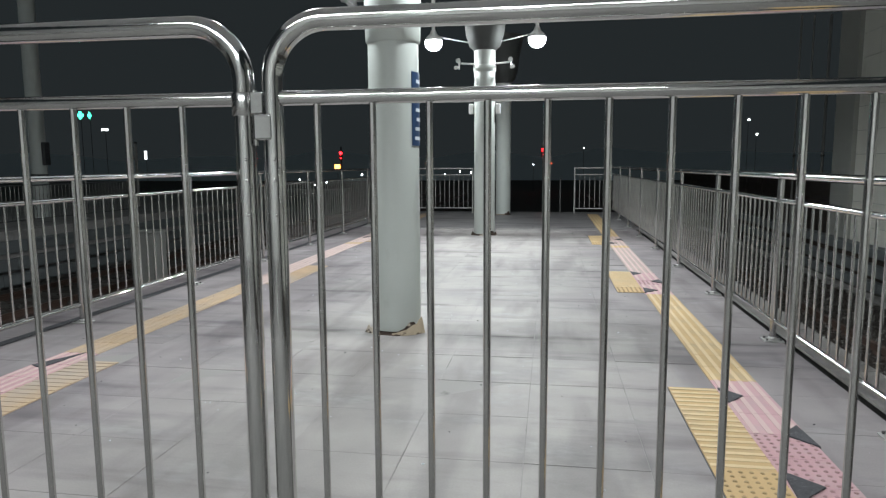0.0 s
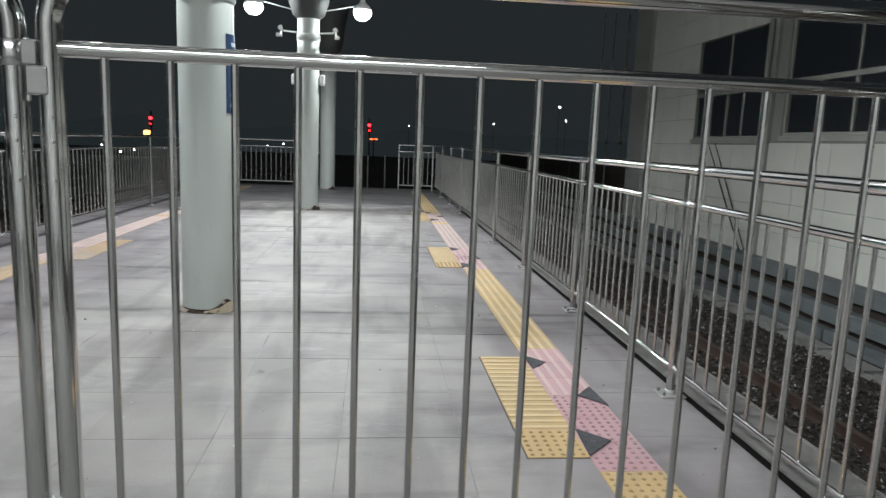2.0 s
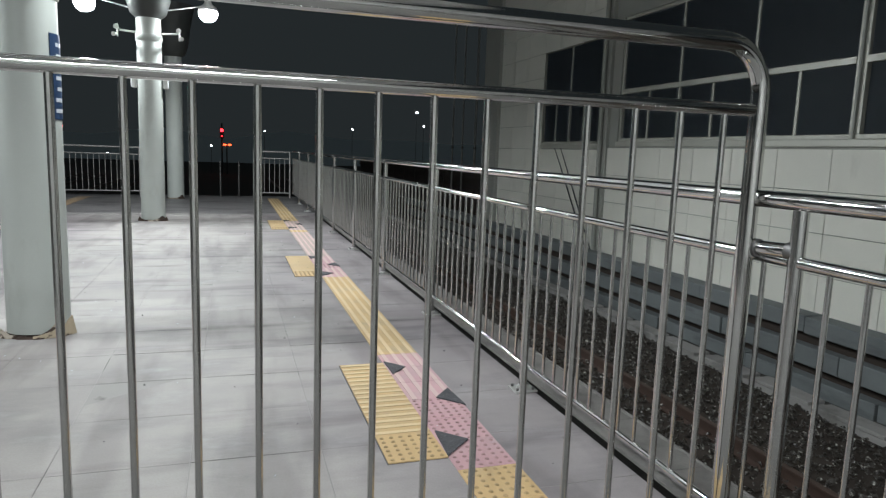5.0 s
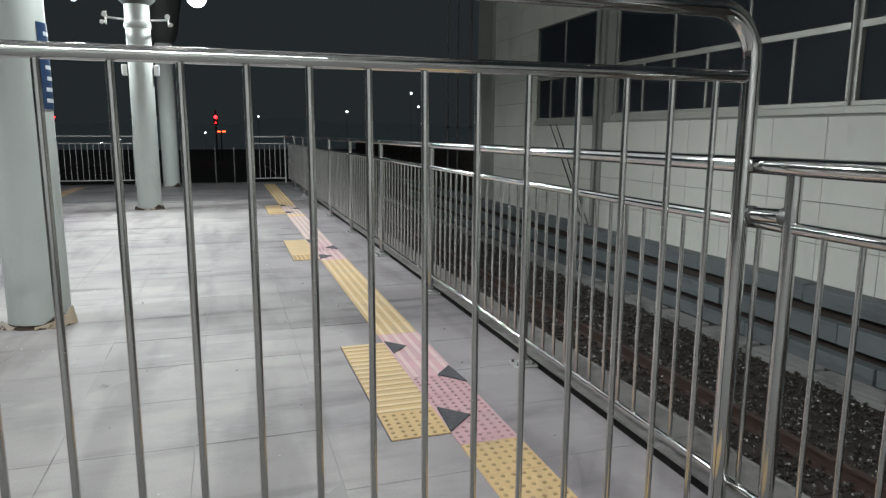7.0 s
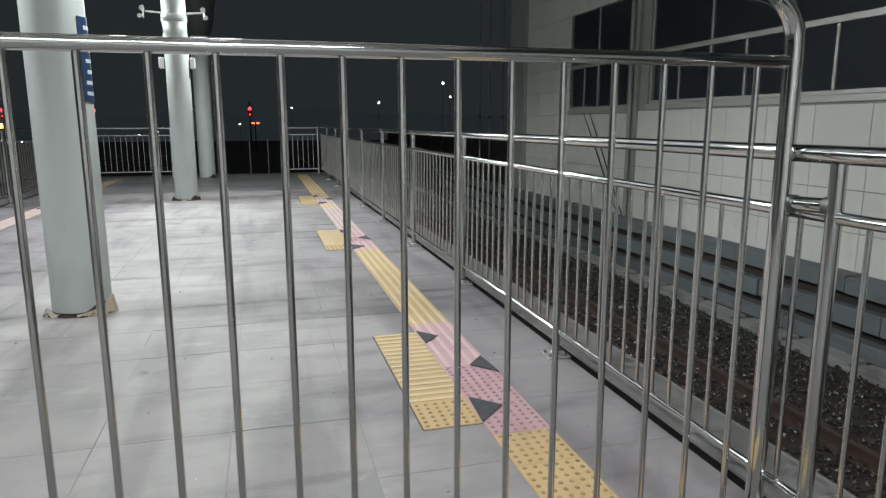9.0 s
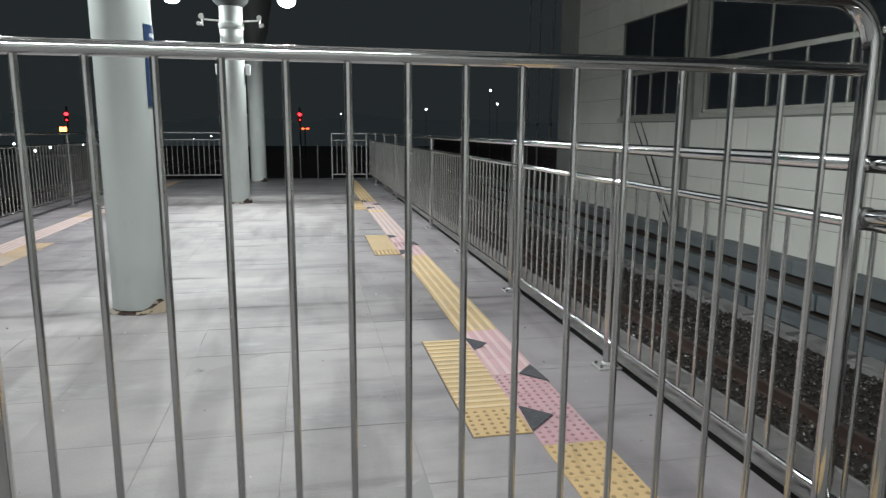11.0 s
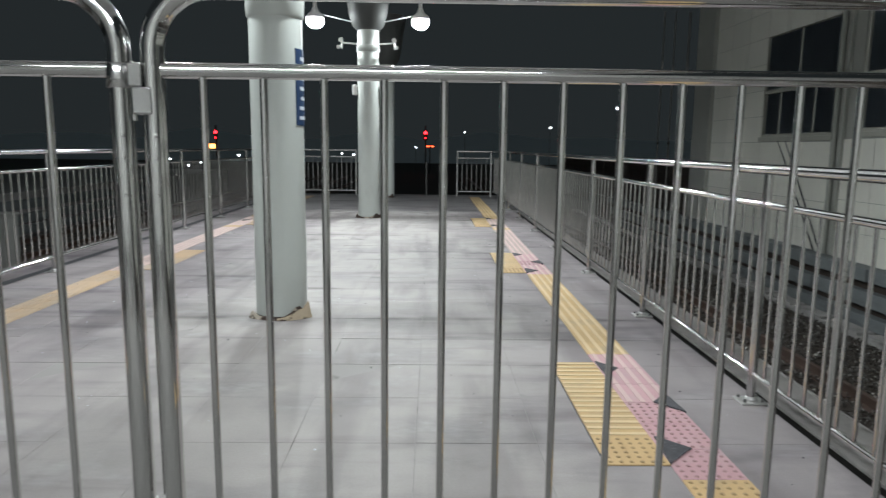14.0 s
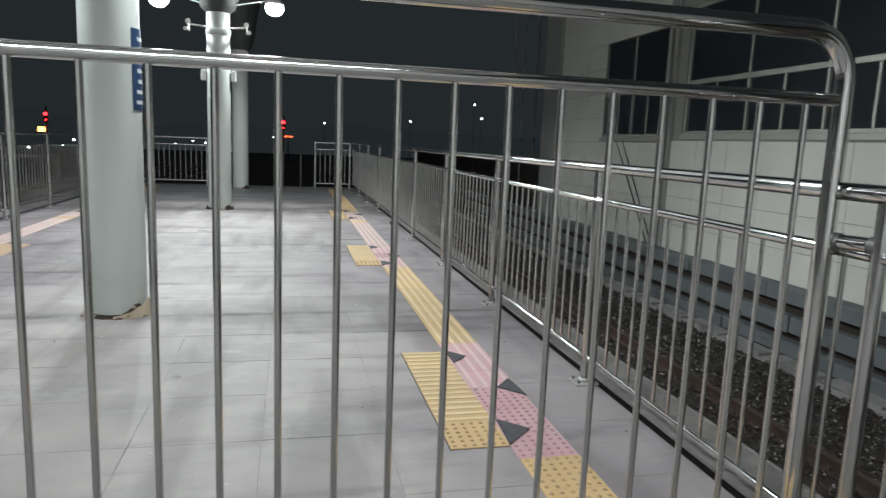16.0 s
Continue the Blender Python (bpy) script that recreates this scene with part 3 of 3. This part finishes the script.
for s, label in ((-1, "small white horn loudspeaker on a column arm"), (1, "second small white horn loudspeaker on a column arm")):
    h = empty("loudspeaker", label, "loudspeaker", pose(CX + s * 0.22, 13.92, 3.44), "loudspeakers on the column")
    part("arm", tube((0, 0, 0), (s * 0.27, 0, 0.02), 0.018, 10), WHITE, h, "", True)
    part("horn", tube((s * 0.30, 0.05, 0.06), (s * 0.30, -0.16, 0.05), 0.022, 16, r2=0.046), WHITE, h, "", True)
    part("horn", tube((s * 0.33, 0.05, -0.05), (s * 0.35, -0.13, -0.08), 0.018, 16, r2=0.038), WHITE, h, "", True)
    part("yoke", box(s * 0.30 - 0.012, s * 0.30 + 0.012, -0.03, 0.03, -0.10, 0.12, 0.004), WHITE, h)
    e = empty("column_lantern", "small white box lantern on the column side", "lantern", pose(CX + s * 0.27, 13.9, 2.55), "box lanterns on the column")
    part("body", box(-0.045, 0.045, -0.05, 0.05, -0.10, 0.10, 0.015), WHITE, e)
    part("bracket", box(-s * 0.06 - 0.02, -s * 0.06 + 0.02, -0.02, 0.02, -0.05, 0.05), STEEL_DULL, e)
    part("lens", box(s * 0.046 - 0.004, s * 0.046 + 0.004, -0.04, 0.04, -0.085, 0.085, 0.003), SIGNWHITE, e, "white lens")

# ---- station building across the near track ----
WX = 8.0
bld = empty("station_building", "cream panelled station building with dark windows", "building", pose(WX, 0, 0))
YA, YB, YC, YD = -4.0, 12.15, 12.48, 17.9


def wall_with_holes(y0, y1, z0, z1, holes, depth=0.25):
    """Wall sheet in the plane x=0 with thickness, openings (y0, y1, z0, z1) cut through it."""
    bm = bmesh.new()
    ys = sorted({y0, y1, *[h[0] for h in holes], *[h[1] for h in holes]})
    zs = sorted({z0, z1, *[h[2] for h in holes], *[h[3] for h in holes]})
    for a, b in zip(ys, ys[1:]):
        for c, d in zip(zs, zs[1:]):
            if not any(h[0] <= a and b <= h[1] and h[2] <= c and d <= h[3] for h in holes):
                box(0.0, depth, a, b, c, d, bm=bm)
    bmesh.ops.remove_doubles(bm, verts=bm.verts, dist=0.0005)
    return bm


win1 = [(6.62 - 5.27 * k, 11.86 - 5.27 * k, 1.80, 4.15) for k in range(2)]
part("wall", wall_with_holes(YA, YB, -1.36, 6.2, win1), PLASTER, bld, "grey plaster wall")
win2 = [(12.60, 15.32, 1.75, 3.95)]
part("wall", wall_with_holes(YC, YD, -1.36, 6.2, win2), PLASTER, bld, "grey plaster wall")
part("pilaster", box(-0.07, 0.3, YB, YC, -1.36, 6.2, 0.01), PLASTER, bld, "grey projecting pilaster")
part("pilaster", box(-0.12, 0.3, YD, YD + 1.1, -1.36, 6.2, 0.01), PLASTER, bld, "grey corner pilaster")
part("back_wall", box(3.0, 3.2, YA, YD + 1.1, -1.36, 6.2), INTERIOR, bld, "interior back wall coloured near-black as if unlit")
part("end_wall", box(0.25, 3.2, YD + 0.9, YD + 1.1, -1.36, 6.2), PLASTER, bld)
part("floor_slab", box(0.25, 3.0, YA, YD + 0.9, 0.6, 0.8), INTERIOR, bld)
part("roof", box(-0.45, 3.4, YA, YD + 1.3, 6.2, 6.45, 0.02), PLASTER, bld, "flat concrete roof edge")


def window(y0, y1, z0, z1, zt, sashes):
    w = part("window", box(-0.03, 0.10, y0 - 0.02, y1 + 0.02, z0 - 0.10, z0 - 0.002, 0.01), FRAME, bld, "aluminium window with dark panes")
    for name, b in (("head", (0.03, 0.12, y0, y1, z1 - 0.06, z1)), ("sill_rail", (0.03, 0.12, y0, y1, z0, z0 + 0.06)),
                    ("jamb", (0.03, 0.12, y0, y0 + 0.06, z0 + 0.06, z1 - 0.06)), ("jamb", (0.03, 0.12, y1 - 0.06, y1, z0 + 0.06, z1 - 0.06)),
                    ("transom", (0.02, 0.12, y0 + 0.06, y1 - 0.06, zt - 0.045, zt + 0.045))):
        part(name, box(*b, 0.006), FRAME, w)
    for low, (za, zb) in ((True, (z0 + 0.06, zt - 0.045)), (False, (zt + 0.045, z1 - 0.06))):
        n = sashes if low else sashes // 2
        ya, yb = y0 + 0.06, y1 - 0.06
        for k in range(n):
            a, b = ya + (yb - ya) * k / n, ya + (yb - ya) * (k + 1) / n
            dx = 0.055 + (0.022 if low and k % 2 else 0.0)
            part("pane", box(dx, dx + 0.006, a + 0.02, b - 0.02, za, zb), GLASS, w, "dark window pane")
            if k:
                part("mullion", box(0.035, 0.095, a - 0.025, a + 0.025, za, zb, 0.004), FRAME, w)


for y0, y1, z0, z1 in win1:
    window(y0, y1, z0, z1, 2.75, 6)
for y0, y1, z0, z1 in win2:
    window(y0, y1, z0, z1, 2.72, 4)
part("downpipe", tube((-0.12, 12.3, -1.3), (-0.12, 12.3, 6.1), 0.045, 10), PLASTER, bld, "", True)

# cream facing panels, 0.9 by 0.6 m, with dark joints
me = finish("wall_panel", box(-0.022, 0.0, -0.4415, 0.4415, -0.265, 0.265, 0.004), PANEL)
for row in range(5):
    for k in range(17):
        y = 11.744 - 0.893 * k
        p = new("wall_panel", me)
        p.parent = bld
        p.matrix_basis = pose(-0.001, y, 1.675 - 0.27 - 0.54 * row)
me = finish("wall_panel", box(-0.022, 0.0, -0.4415, 0.4415, -0.2775, 0.2775, 0.004), PANEL)
for row in range(12):
    for k in range(6):
        y = 17.45 - 0.893 * k
        z = 6.155 - 0.2825 - 0.565 * row
        if (1.5 < z < 4.1 and y < 15.6) or y < 12.9:
            continue
        p = new("wall_panel", me)
        p.parent = bld
        p.matrix_basis = pose(-0.001, y, z)

# stacked blue-grey trackside blocks and kerb
# backing in near-black, painting the shade seen between the block rows
block_wall = tagged(new("trackside_wall", finish("trackside_wall", box(7.74, 7.98, -4, 30, GROUND_Z, -0.48), SLEEPER)), "low backing wall, near-black to paint shade in the block gaps", "wall", kind="structure")
for row, (z0, z1, x0) in enumerate(((-1.345, -1.145, 7.57), (-1.02, -0.775, 7.58), (-0.62, -0.41, 7.60))):
    me = finish("block", box(x0, x0 + 0.30, -0.99, 0.99, z0, z1, 0.012), BLOCK)
    for k in range(13):
        b = new("block", me)
        b.parent = block_wall
        b.matrix_basis = pose(0.012 * ((k * 7 + row * 3) % 5 - 2) * 0.6, 0.5 + 2.0 * k + 0.55 * row, 0.004 * ((k * 5 + row) % 3))
kerb = tagged(new("kerb", finish("kerb", box(6.94, 7.19, -4, 30, GROUND_Z, -1.225, 0.012), CONCRETE)), "grey concrete trackside kerb", "kerb", kind="structure")
g = random.Random(2)
for k in range(14):
    part("lid", box(-0.13, 0.13, -0.42, 0.42, 0, 0.04, 0.008), CONCRETE, kerb, "", False, pose(7.06 + g.uniform(-0.02, 0.02), 1.5 + 0.95 * k, -1.223, g.uniform(-1, 1), 0, g.uniform(-3, 3)))

# leaning rods against the building
for k, (y0, y1) in enumerate(((14.5, 12.65), (14.2, 12.45))):
    rod = empty("leaning_rod", "thin dark rod leaning against the building wall", "rod", pose(0, 0, 0), "rods leaning on the wall")
    part("rod", tube((7.90, y1, -0.41), (7.985, y0, 1.70), 0.014, 8), DARKSTEEL, rod)

# poles and board fence beyond the building
for k, (x, r) in enumerate(((8.62, 0.03), (9.0, 0.03), (9.5, 0.045))):
    p = empty("steel_pole", "slim galvanised pole standing beyond the building", "pole", pose(x, 24, GROUND_Z), "slim poles beyond the building")
    part("shaft", tube((0, 0, 0), (0, 0, 7.5), r, 10), CABINET, p, "", True)
    part("band", lathe([(r, 3.0), (r + 0.02, 3.01), (r + 0.02, 3.06), (r, 3.07)], 10), STEEL_DULL, p, "", True)
bf = empty("board_fence", "low brown board fence beyond the track", "fence", pose(9.2, 20.5, GROUND_Z))
me = finish("board", box(-0.015, 0.015, -0.36, 0.36, 0.0, 2.25, 0.006), BROWNBOARD)
for k in range(34):
    b = new("board", me)
    b.parent = bf
    b.matrix_basis = pose(0.01 * (k % 3), 0.75 * k, 0.02 * (k % 4))
part("rail", box(-0.06, -0.02, -0.4, 25.2, 1.9, 2.0), BROWNBOARD, bf)

# ---- opposite platform beyond the far tracks ----
opp = tagged(new("opposite_platform", finish("opposite_platform", box(-20, -11.4, -4, 40, GROUND_Z, 0.0, 0.02), CONCRETE)), "unlit concrete platform beyond the far tracks", "platform", kind="structure")
for row, (z0, z1, x0) in enumerate(((-1.2, -0.95, -11.14), (-0.88, -0.62, -11.20), (-0.50, -0.22, -11.28))):
    me = finish("block", box(x0 - 0.2, x0, -0.99, 0.99, z0, z1, 0.012), BLOCK)
    for k in range(12):
        b = new("block", me)
        b.parent = opp
        b.matrix_basis = pose(0, 6 + 2.0 * k + 0.5 * row, 0)
far = fence_span("dim steel railing span on the opposite platform", "railing on the opposite platform")
far.matrix_basis = pose(-12.0, 7.0, -0.2)
for k in range(1, 6):
    copy_thing(far, pose(-12.0, 7.0 + 2 * k, -0.2))
for ob in [far] + [o for o in bpy.data.objects if o.get("group") == "railing on the opposite platform" and o is not far]:
    ob.location.z = 0.0
    ob.scale = (1, 1, 0.86)
c = empty("platform_column", "pale round column on the opposite platform", "column", pose(-13.57, 17.2, 0))
part("shaft", lathe([(0.21, 0), (0.21, 3), (0.21, 7.0)], 28), COLUMN, c, "", True)
part("band", lathe([(0.212, 1.12), (0.225, 1.13), (0.225, 1.22), (0.212, 1.23)], 28), DARKSTEEL, c, "dark band", True)
part("sign_box", box(0.19, 0.30, -0.10, 0.10, 1.48, 2.12, 0.01), DARKSTEEL, c, "dark box sign on the shaft")
pl = empty("platform_lamp", "lit globe lamp on a pole on the opposite platform", "lamp", pose(-14.2, 8.6, 0))
part("pole", tube((0, 0, 0), (0, 0, 4.0), 0.05, 12), DARKSTEEL, pl, "", True)
part("globe", lathe([(0.002, 3.95), (0.09, 3.98), (0.15, 4.08), (0.17, 4.2), (0.15, 4.32), (0.09, 4.42), (0.002, 4.45)], 20), LAMPGLOW, pl, "glowing globe", True)
cab = empty("equipment_cabinet", "grey trackside equipment cabinet on the ballast", "cabinet", pose(-7.95, 13.6, RAIL_TOP - 0.16))
part("body", box(-0.24, 0.24, -0.2, 0.2, 0.05, 1.30, 0.02), CABINET, cab)
part("lid", box(-0.27, 0.27, -0.23, 0.23, 1.30, 1.36, 0.015), CABINET, cab)
part("plinth", box(-0.26, 0.26, -0.22, 0.22, 0, 0.05), CONCRETE, cab)
part("door", box(-0.20, 0.20, -0.213, -0.20, 0.12, 1.24, 0.006), CABINET, cab)

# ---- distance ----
# added sheet glows in the sky's colour, imitating haze over the black horizon
HAZE = glow("backdrop_haze_glow", (0.52, 0.645, 0.70), 0.017)
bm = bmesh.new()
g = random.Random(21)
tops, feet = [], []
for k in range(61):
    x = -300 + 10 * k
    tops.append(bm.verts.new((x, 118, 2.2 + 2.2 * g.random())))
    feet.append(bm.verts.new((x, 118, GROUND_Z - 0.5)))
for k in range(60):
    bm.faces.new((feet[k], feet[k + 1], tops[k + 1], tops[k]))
tagged(new("backdrop", finish("backdrop", bm, HAZE)), "faintly glowing backdrop sheet imitating haze beyond the tracks", "backdrop", kind="structure")

# ---- signals, street lights and signs of the town ----
RED = glow("signal_red", (1.0, 0.012, 0.018), 14)
MARKER = glow("marker_orange_red", (1.0, 0.10, 0.03), 5)
GREEN = glow("neon_green", (0.05, 1.0, 0.55), 6)
ORANGE = glow("orange_sign_light", (1.0, 0.32, 0.07), 9)
COOL = glow("street_light_white", (0.85, 0.95, 1.0), 12)
SIGNLIT = glow("lit_white_sign", (0.9, 0.95, 1.0), 3)
FAR = 70.0


def street_lamp(x, y, z, r, material, label, category="street lamp", name="street_lamp"):
    s = empty(name, label, category, pose(x, y, GROUND_Z), "distant lights of the town")
    h = z - GROUND_Z
    part("pole", tube((0, 0.1, 0), (0, 0.1, h + 0.2), 0.02, 8), DARKSTEEL, s)
    head = part("head", box(-r * 1.5, r * 1.5, -0.05, 0.25, h + r * 0.9, h + r * 1.6, 0.02), DARKSTEEL, s)
    bm = bmesh.new()
    bmesh.ops.create_uvsphere(bm, u_segments=12, v_segments=8, radius=r * 0.7, matrix=Matrix.Translation((0, -0.06, h)))
    part("light", bm, material, s, "", True)


for x, z, r in ((4.05, 3.0, 0.09), (12.85, 3.55, 0.13), (19.7, 5.6, 0.15), (20.5, 4.2, 0.13), (-23.1, -0.4, 0.16), (-20.2, -0.1, 0.13),
                (-19.2, 0.4, 0.14), (-26.2, -0.1, 0.13), (-24.4, -0.7, 0.16), (-1.0, 1.4, 0.1), (-8.6, 0.7, 0.1), (-7.4, 0.6, 0.12), (-10.2, 0.4, 0.1)):
    street_lamp(x, FAR, z, r, COOL, "distant white street lamp glowing in the dark")
street_lamp(-13.9, FAR, 2.7, 0.12, RED, "distant red traffic light on a pole", "traffic light", "traffic_light")


def railway_signal(x, z, label):
    s = empty("railway_signal", label, "railway signal", pose(x, FAR, GROUND_Z), "railway signals")
    h = z - GROUND_Z
    part("post", tube((0, 0.15, 0), (0, 0.15, h + 0.7), 0.08, 10), DARKSTEEL, s)
    part("backboard", box(-0.20, 0.20, 0.0, 0.06, h - 0.75, h + 0.28, 0.03), DARKSTEEL, s)
    part("lens", tube((0, 0.0, h), (0, -0.06, h), 0.16, 18), RED, s, "glowing red lens")
    part("lens", tube((0.0, 0.0, h - 0.55), (0.0, -0.06, h - 0.55), 0.07, 12), RED, s)
    return s


railway_signal(0.0, 2.9, "railway signal on a post showing red")
railway_signal(-21.5, 2.7, "railway signal beyond the far tracks showing red")
marker = empty("marker_lamps", "pair of low orange-red marker lamps", "railway signal", pose(0.45, FAR, GROUND_Z))
part("post", tube((0, 0.1, 0), (0, 0.1, 2.9), 0.06, 8), DARKSTEEL, marker)
for x in (-0.20, 0.26):
    part("lens", box(x - 0.15, x + 0.17, -0.06, 0.04, 2.80, 2.94, 0.03), MARKER, marker)


def lit_sign(x, z, w, h, material, label, cross=False):
    s = empty("lit_sign", label, "sign", pose(x, FAR, GROUND_Z), "distant lit signs")
    zz = z - GROUND_Z
    part("post", tube((0, 0.12, 0), (0, 0.12, zz), 0.03, 8), DARKSTEEL, s)
    if cross:
        part("panel", box(-w / 2, w / 2, -0.03, 0.05, zz - h / 6, zz + h / 6, 0.02), material, s)
        part("panel", box(-w / 6, w / 6, -0.04, 0.04, zz - h / 2, zz + h / 2, 0.02), material, s)
    else:
        part("panel", box(-w / 2, w / 2, -0.03, 0.05, zz - h / 2, zz + h / 2, 0.03), material, s)


lit_sign(-52.1, 7.2, 0.85, 0.85, GREEN, "glowing green cross sign of the town", True)
lit_sign(-50.95, 7.15, 0.4, 0.8, GREEN, "narrow glowing green cross sign", True)
lit_sign(-49.15, 5.55, 0.85, 0.26, SIGNLIT, "small white lit shop sign")
lit_sign(-44.3, 2.65, 0.3, 0.95, SIGNLIT, "tall narrow white lit sign")
lit_sign(-43.9, -1.7, 1.7, 0.34, SIGNLIT, "low white lit strip sign")
lit_sign(-21.9, 1.2, 0.6, 0.6, ORANGE, "orange lit roadside sign")
pole = empty("steel_pole", "slim grey pole beyond the far railing", "pole", pose(-14.0, 22.4, GROUND_Z))
part("shaft", tube((0, 0, 0), (0, 0, 3.6), 0.05, 10), CABINET, pole, "", True)
part("cap", tube((0, 0, 3.6), (0, 0, 3.66), 0.06, 10), DARKSTEEL, pole, "", True)

# ---- tactile paving ----
def dot_tile():
    bm = box(-0.148, 0.148, -0.148, 0.148, 0.001, 0.007, 0.0)
    for i in range(6):
        for j in range(6):
            bmesh.ops.create_cone(bm, cap_ends=True, segments=7, radius1=0.0115, radius2=0.007, depth=0.005,
                                  matrix=Matrix.Translation((-0.1225 + 0.049 * i, -0.1225 + 0.049 * j, 0.0095)))
    return bm


def dotted(me, material):
    me.materials.append(material)
    for p in me.polygons:
        p.material_index = 1 if p.center.z > 0.008 else 0
    return me


def bar_tile(across=False):
    bm = box(-0.148, 0.148, -0.148, 0.148, 0.001, 0.007, 0.0)
    for i in range(4):
        u = -0.111 + 0.074 * i
        if across:
            box(-0.146, 0.146, u - 0.015, u + 0.015, 0.007, 0.0105, bm=bm)
        else:
            box(u - 0.015, u + 0.015, -0.148, 0.148, 0.007, 0.0105, bm=bm)
    return bm


def tile_mesh(kind, colour):
    bm = dot_tile() if kind == "d" else bar_tile(kind == "a")
    me = finish("tactile_tile", bm, {"y": YELLOW, "p": PINK, "f": FADED, "w": PALE_YELLOW}[colour])
    if kind == "d":
        return dotted(me, {"y": YELLOW_DOT, "w": FADED}.get(colour, PINK_DOT))
    return dotted(me, {"y": YELLOW_LINE, "w": PALE_YELLOW}.get(colour, PINK_LINE))


TM = {(k, c): tile_mesh(k, c) for k in "dba" for c in "ypfw"}


def tactile(x_strip, x_pad, label, faded=False):
    path = empty("tactile_path", label, "tactile paving", pose(0, 0, 0), "tactile paths along the platform")

    def lay(x, y, kind, colour):
        t = new("tactile_tile", TM[(kind, colour)])
        t.parent = path
        t.matrix_basis = pose(x, y, 0)

    y = 1.60
    while y < 19.8:
        pink = 2.95 < y < 4.86 or 7.75 < y < 12.0 or 12.3 < y < 13.8
        kind = "d" if y < 3.72 or (pink and 8.2 < y < 8.6) else "b"
        lay(x_strip, y, kind, ("f" if y > (7.7 if faded else 9.25) else "p") if pink else ("w" if faded else "y"))
        y += 0.3
    for y0 in (3.09, 7.85, 12.4):
        for k in range(5):
            lay(x_pad, y0 + 0.148 + 0.296 * k, "d" if k == 0 else "a", "w" if faded else "y")
        part("bedding", box(x_pad - 0.154, x_pad + 0.146, y0 - 0.005, y0 + 1.485, -0.002, 0.0016), DARKPATCH, path, "dark mortar edge round the yellow pad")
    return path


tactile(1.895, 1.598, "worn yellow and pink tactile paving strip on platform")
tactile(-2.90, -2.603, "faded yellow and pink tactile strip along the far railing", True)


def chip(a, b, c):
    bm = bmesh.new()
    lo = [bm.verts.new((p[0], p[1], 0.002)) for p in (a, b, c)]
    up = [bm.verts.new((p[0] * 0.98 + 0.02 * (a[0] + b[0] + c[0]) / 3, p[1] * 0.98 + 0.02 * (a[1] + b[1] + c[1]) / 3, 0.0155)) for p in (a, b, c)]
    bm.faces.new(lo)
    bm.faces.new(up)
    for k in range(3):
        bm.faces.new((lo[k], lo[(k + 1) % 3], up[(k + 1) % 3], up[k]))
    tagged(new("bedding_patch", finish("bedding_patch", bm, DARKPATCH)), "black triangular patch where a tactile tile broke away", "patch", "broken patches in tactile paving")


for dy in (0.0, 4.73, 9.35):
    for a, b, c in (((1.755, 4.58), (1.875, 4.44), (1.76, 4.31)), ((2.03, 3.99), (2.05, 3.70), (1.915, 3.85)), ((1.765, 3.39), (1.905, 3.25), (1.745, 3.09))):
        chip((a[0], a[1] + dy), (b[0], b[1] + dy), (c[0], c[1] + dy))
for a, b, c in (((-3.03, 4.4), (-2.85, 4.75), (-2.92, 4.35)), ((-3.0, 13.1), (-2.85, 13.3), (-2.95, 12.9))):
    chip(a, b, c)

# ---- paving slabs, last ----
TS = 0.6
soil_joints_tint_sides(GRANITE, TS, 0.566, 3.32)
variants = []
for k in range(5):
    variants.append(finish("slab", box(-0.2983, 0.2983, -0.2985, 0.2985, -0.03, 0.0, 0.0012), GRANITE))
g = random.Random(8)
rest, edge, approach = bmesh.new(), bmesh.new(), bmesh.new()
xs = [0.266 + TS * k for k in range(-7, 4)]
k = 0
y = 3.32 - TS * 15.5
while y < 15.1:
    for x in xs:
        x0, x1 = max(x - 0.297, PX0 + 0.03), (2.556 if x > 2.0 else x + 0.297)
        if x1 - x0 < 0.05:
            continue
        whole = 0.59 < x1 - x0 < 0.6
        if y > 2.1 and whole:
            s = new("slab", variants[k % 5])
            s.parent = floor
            s.matrix_basis = pose(x, y, g.uniform(-0.0012, 0.0012), g.uniform(-0.12, 0.12), g.uniform(-0.12, 0.12), 0)
            k += 1
        else:
            box(x0, x1, y - 0.297, y + 0.297, -0.03, 0.0, bm=approach if y < 2.1 else rest)
    box(2.624, PX1 - 0.022, y - 0.297, y + 0.297, -0.03, 0.0, bm=edge)
    y += TS
part("slabs", rest, GRANITE, floor)["kind"] = "stuff"
part("edge_slabs", edge, EDGE, floor, "worn concrete edge slabs, darkened for the railing's shade")["kind"] = "stuff"
part("approach_slabs", approach, APPROACH, floor, "unseen paving before the barrier, darkened to dim the bars' reflections")["kind"] = "stuff"
far_bm = bmesh.new()
yy = y - 0.297
while yy < 20.6:
    for i in range(24):
        a = PX0 + 0.03 + 0.3 * i
        box(a, min(a + 0.294, PX1 - 0.03), yy, min(yy + 0.294, 20.74), -0.03, 0.0, bm=far_bm)
    yy += 0.3
part("far_slabs", far_bm, PAVING, floor, "small dark paving slabs")["kind"] = "stuff"

part("threshold", box(-3.3, 2.35, 14.99, 15.10, 0.001, 0.006, 0.002), CONCRETE, floor, "pale worn strip across the paving")
# grit and scraps scattered on the paving
stones("grit", -3.4, 2.4, 2.4, 12.0, 0.002, 130, 0.006, "small pale scraps and grit on the paving", 11, SIGNWHITE)
stones("grit", -3.4, 2.9, 2.4, 12.0, 0.002, 170, 0.006, "small dark crumbs and grit on the paving", 12, DARKPATCH)
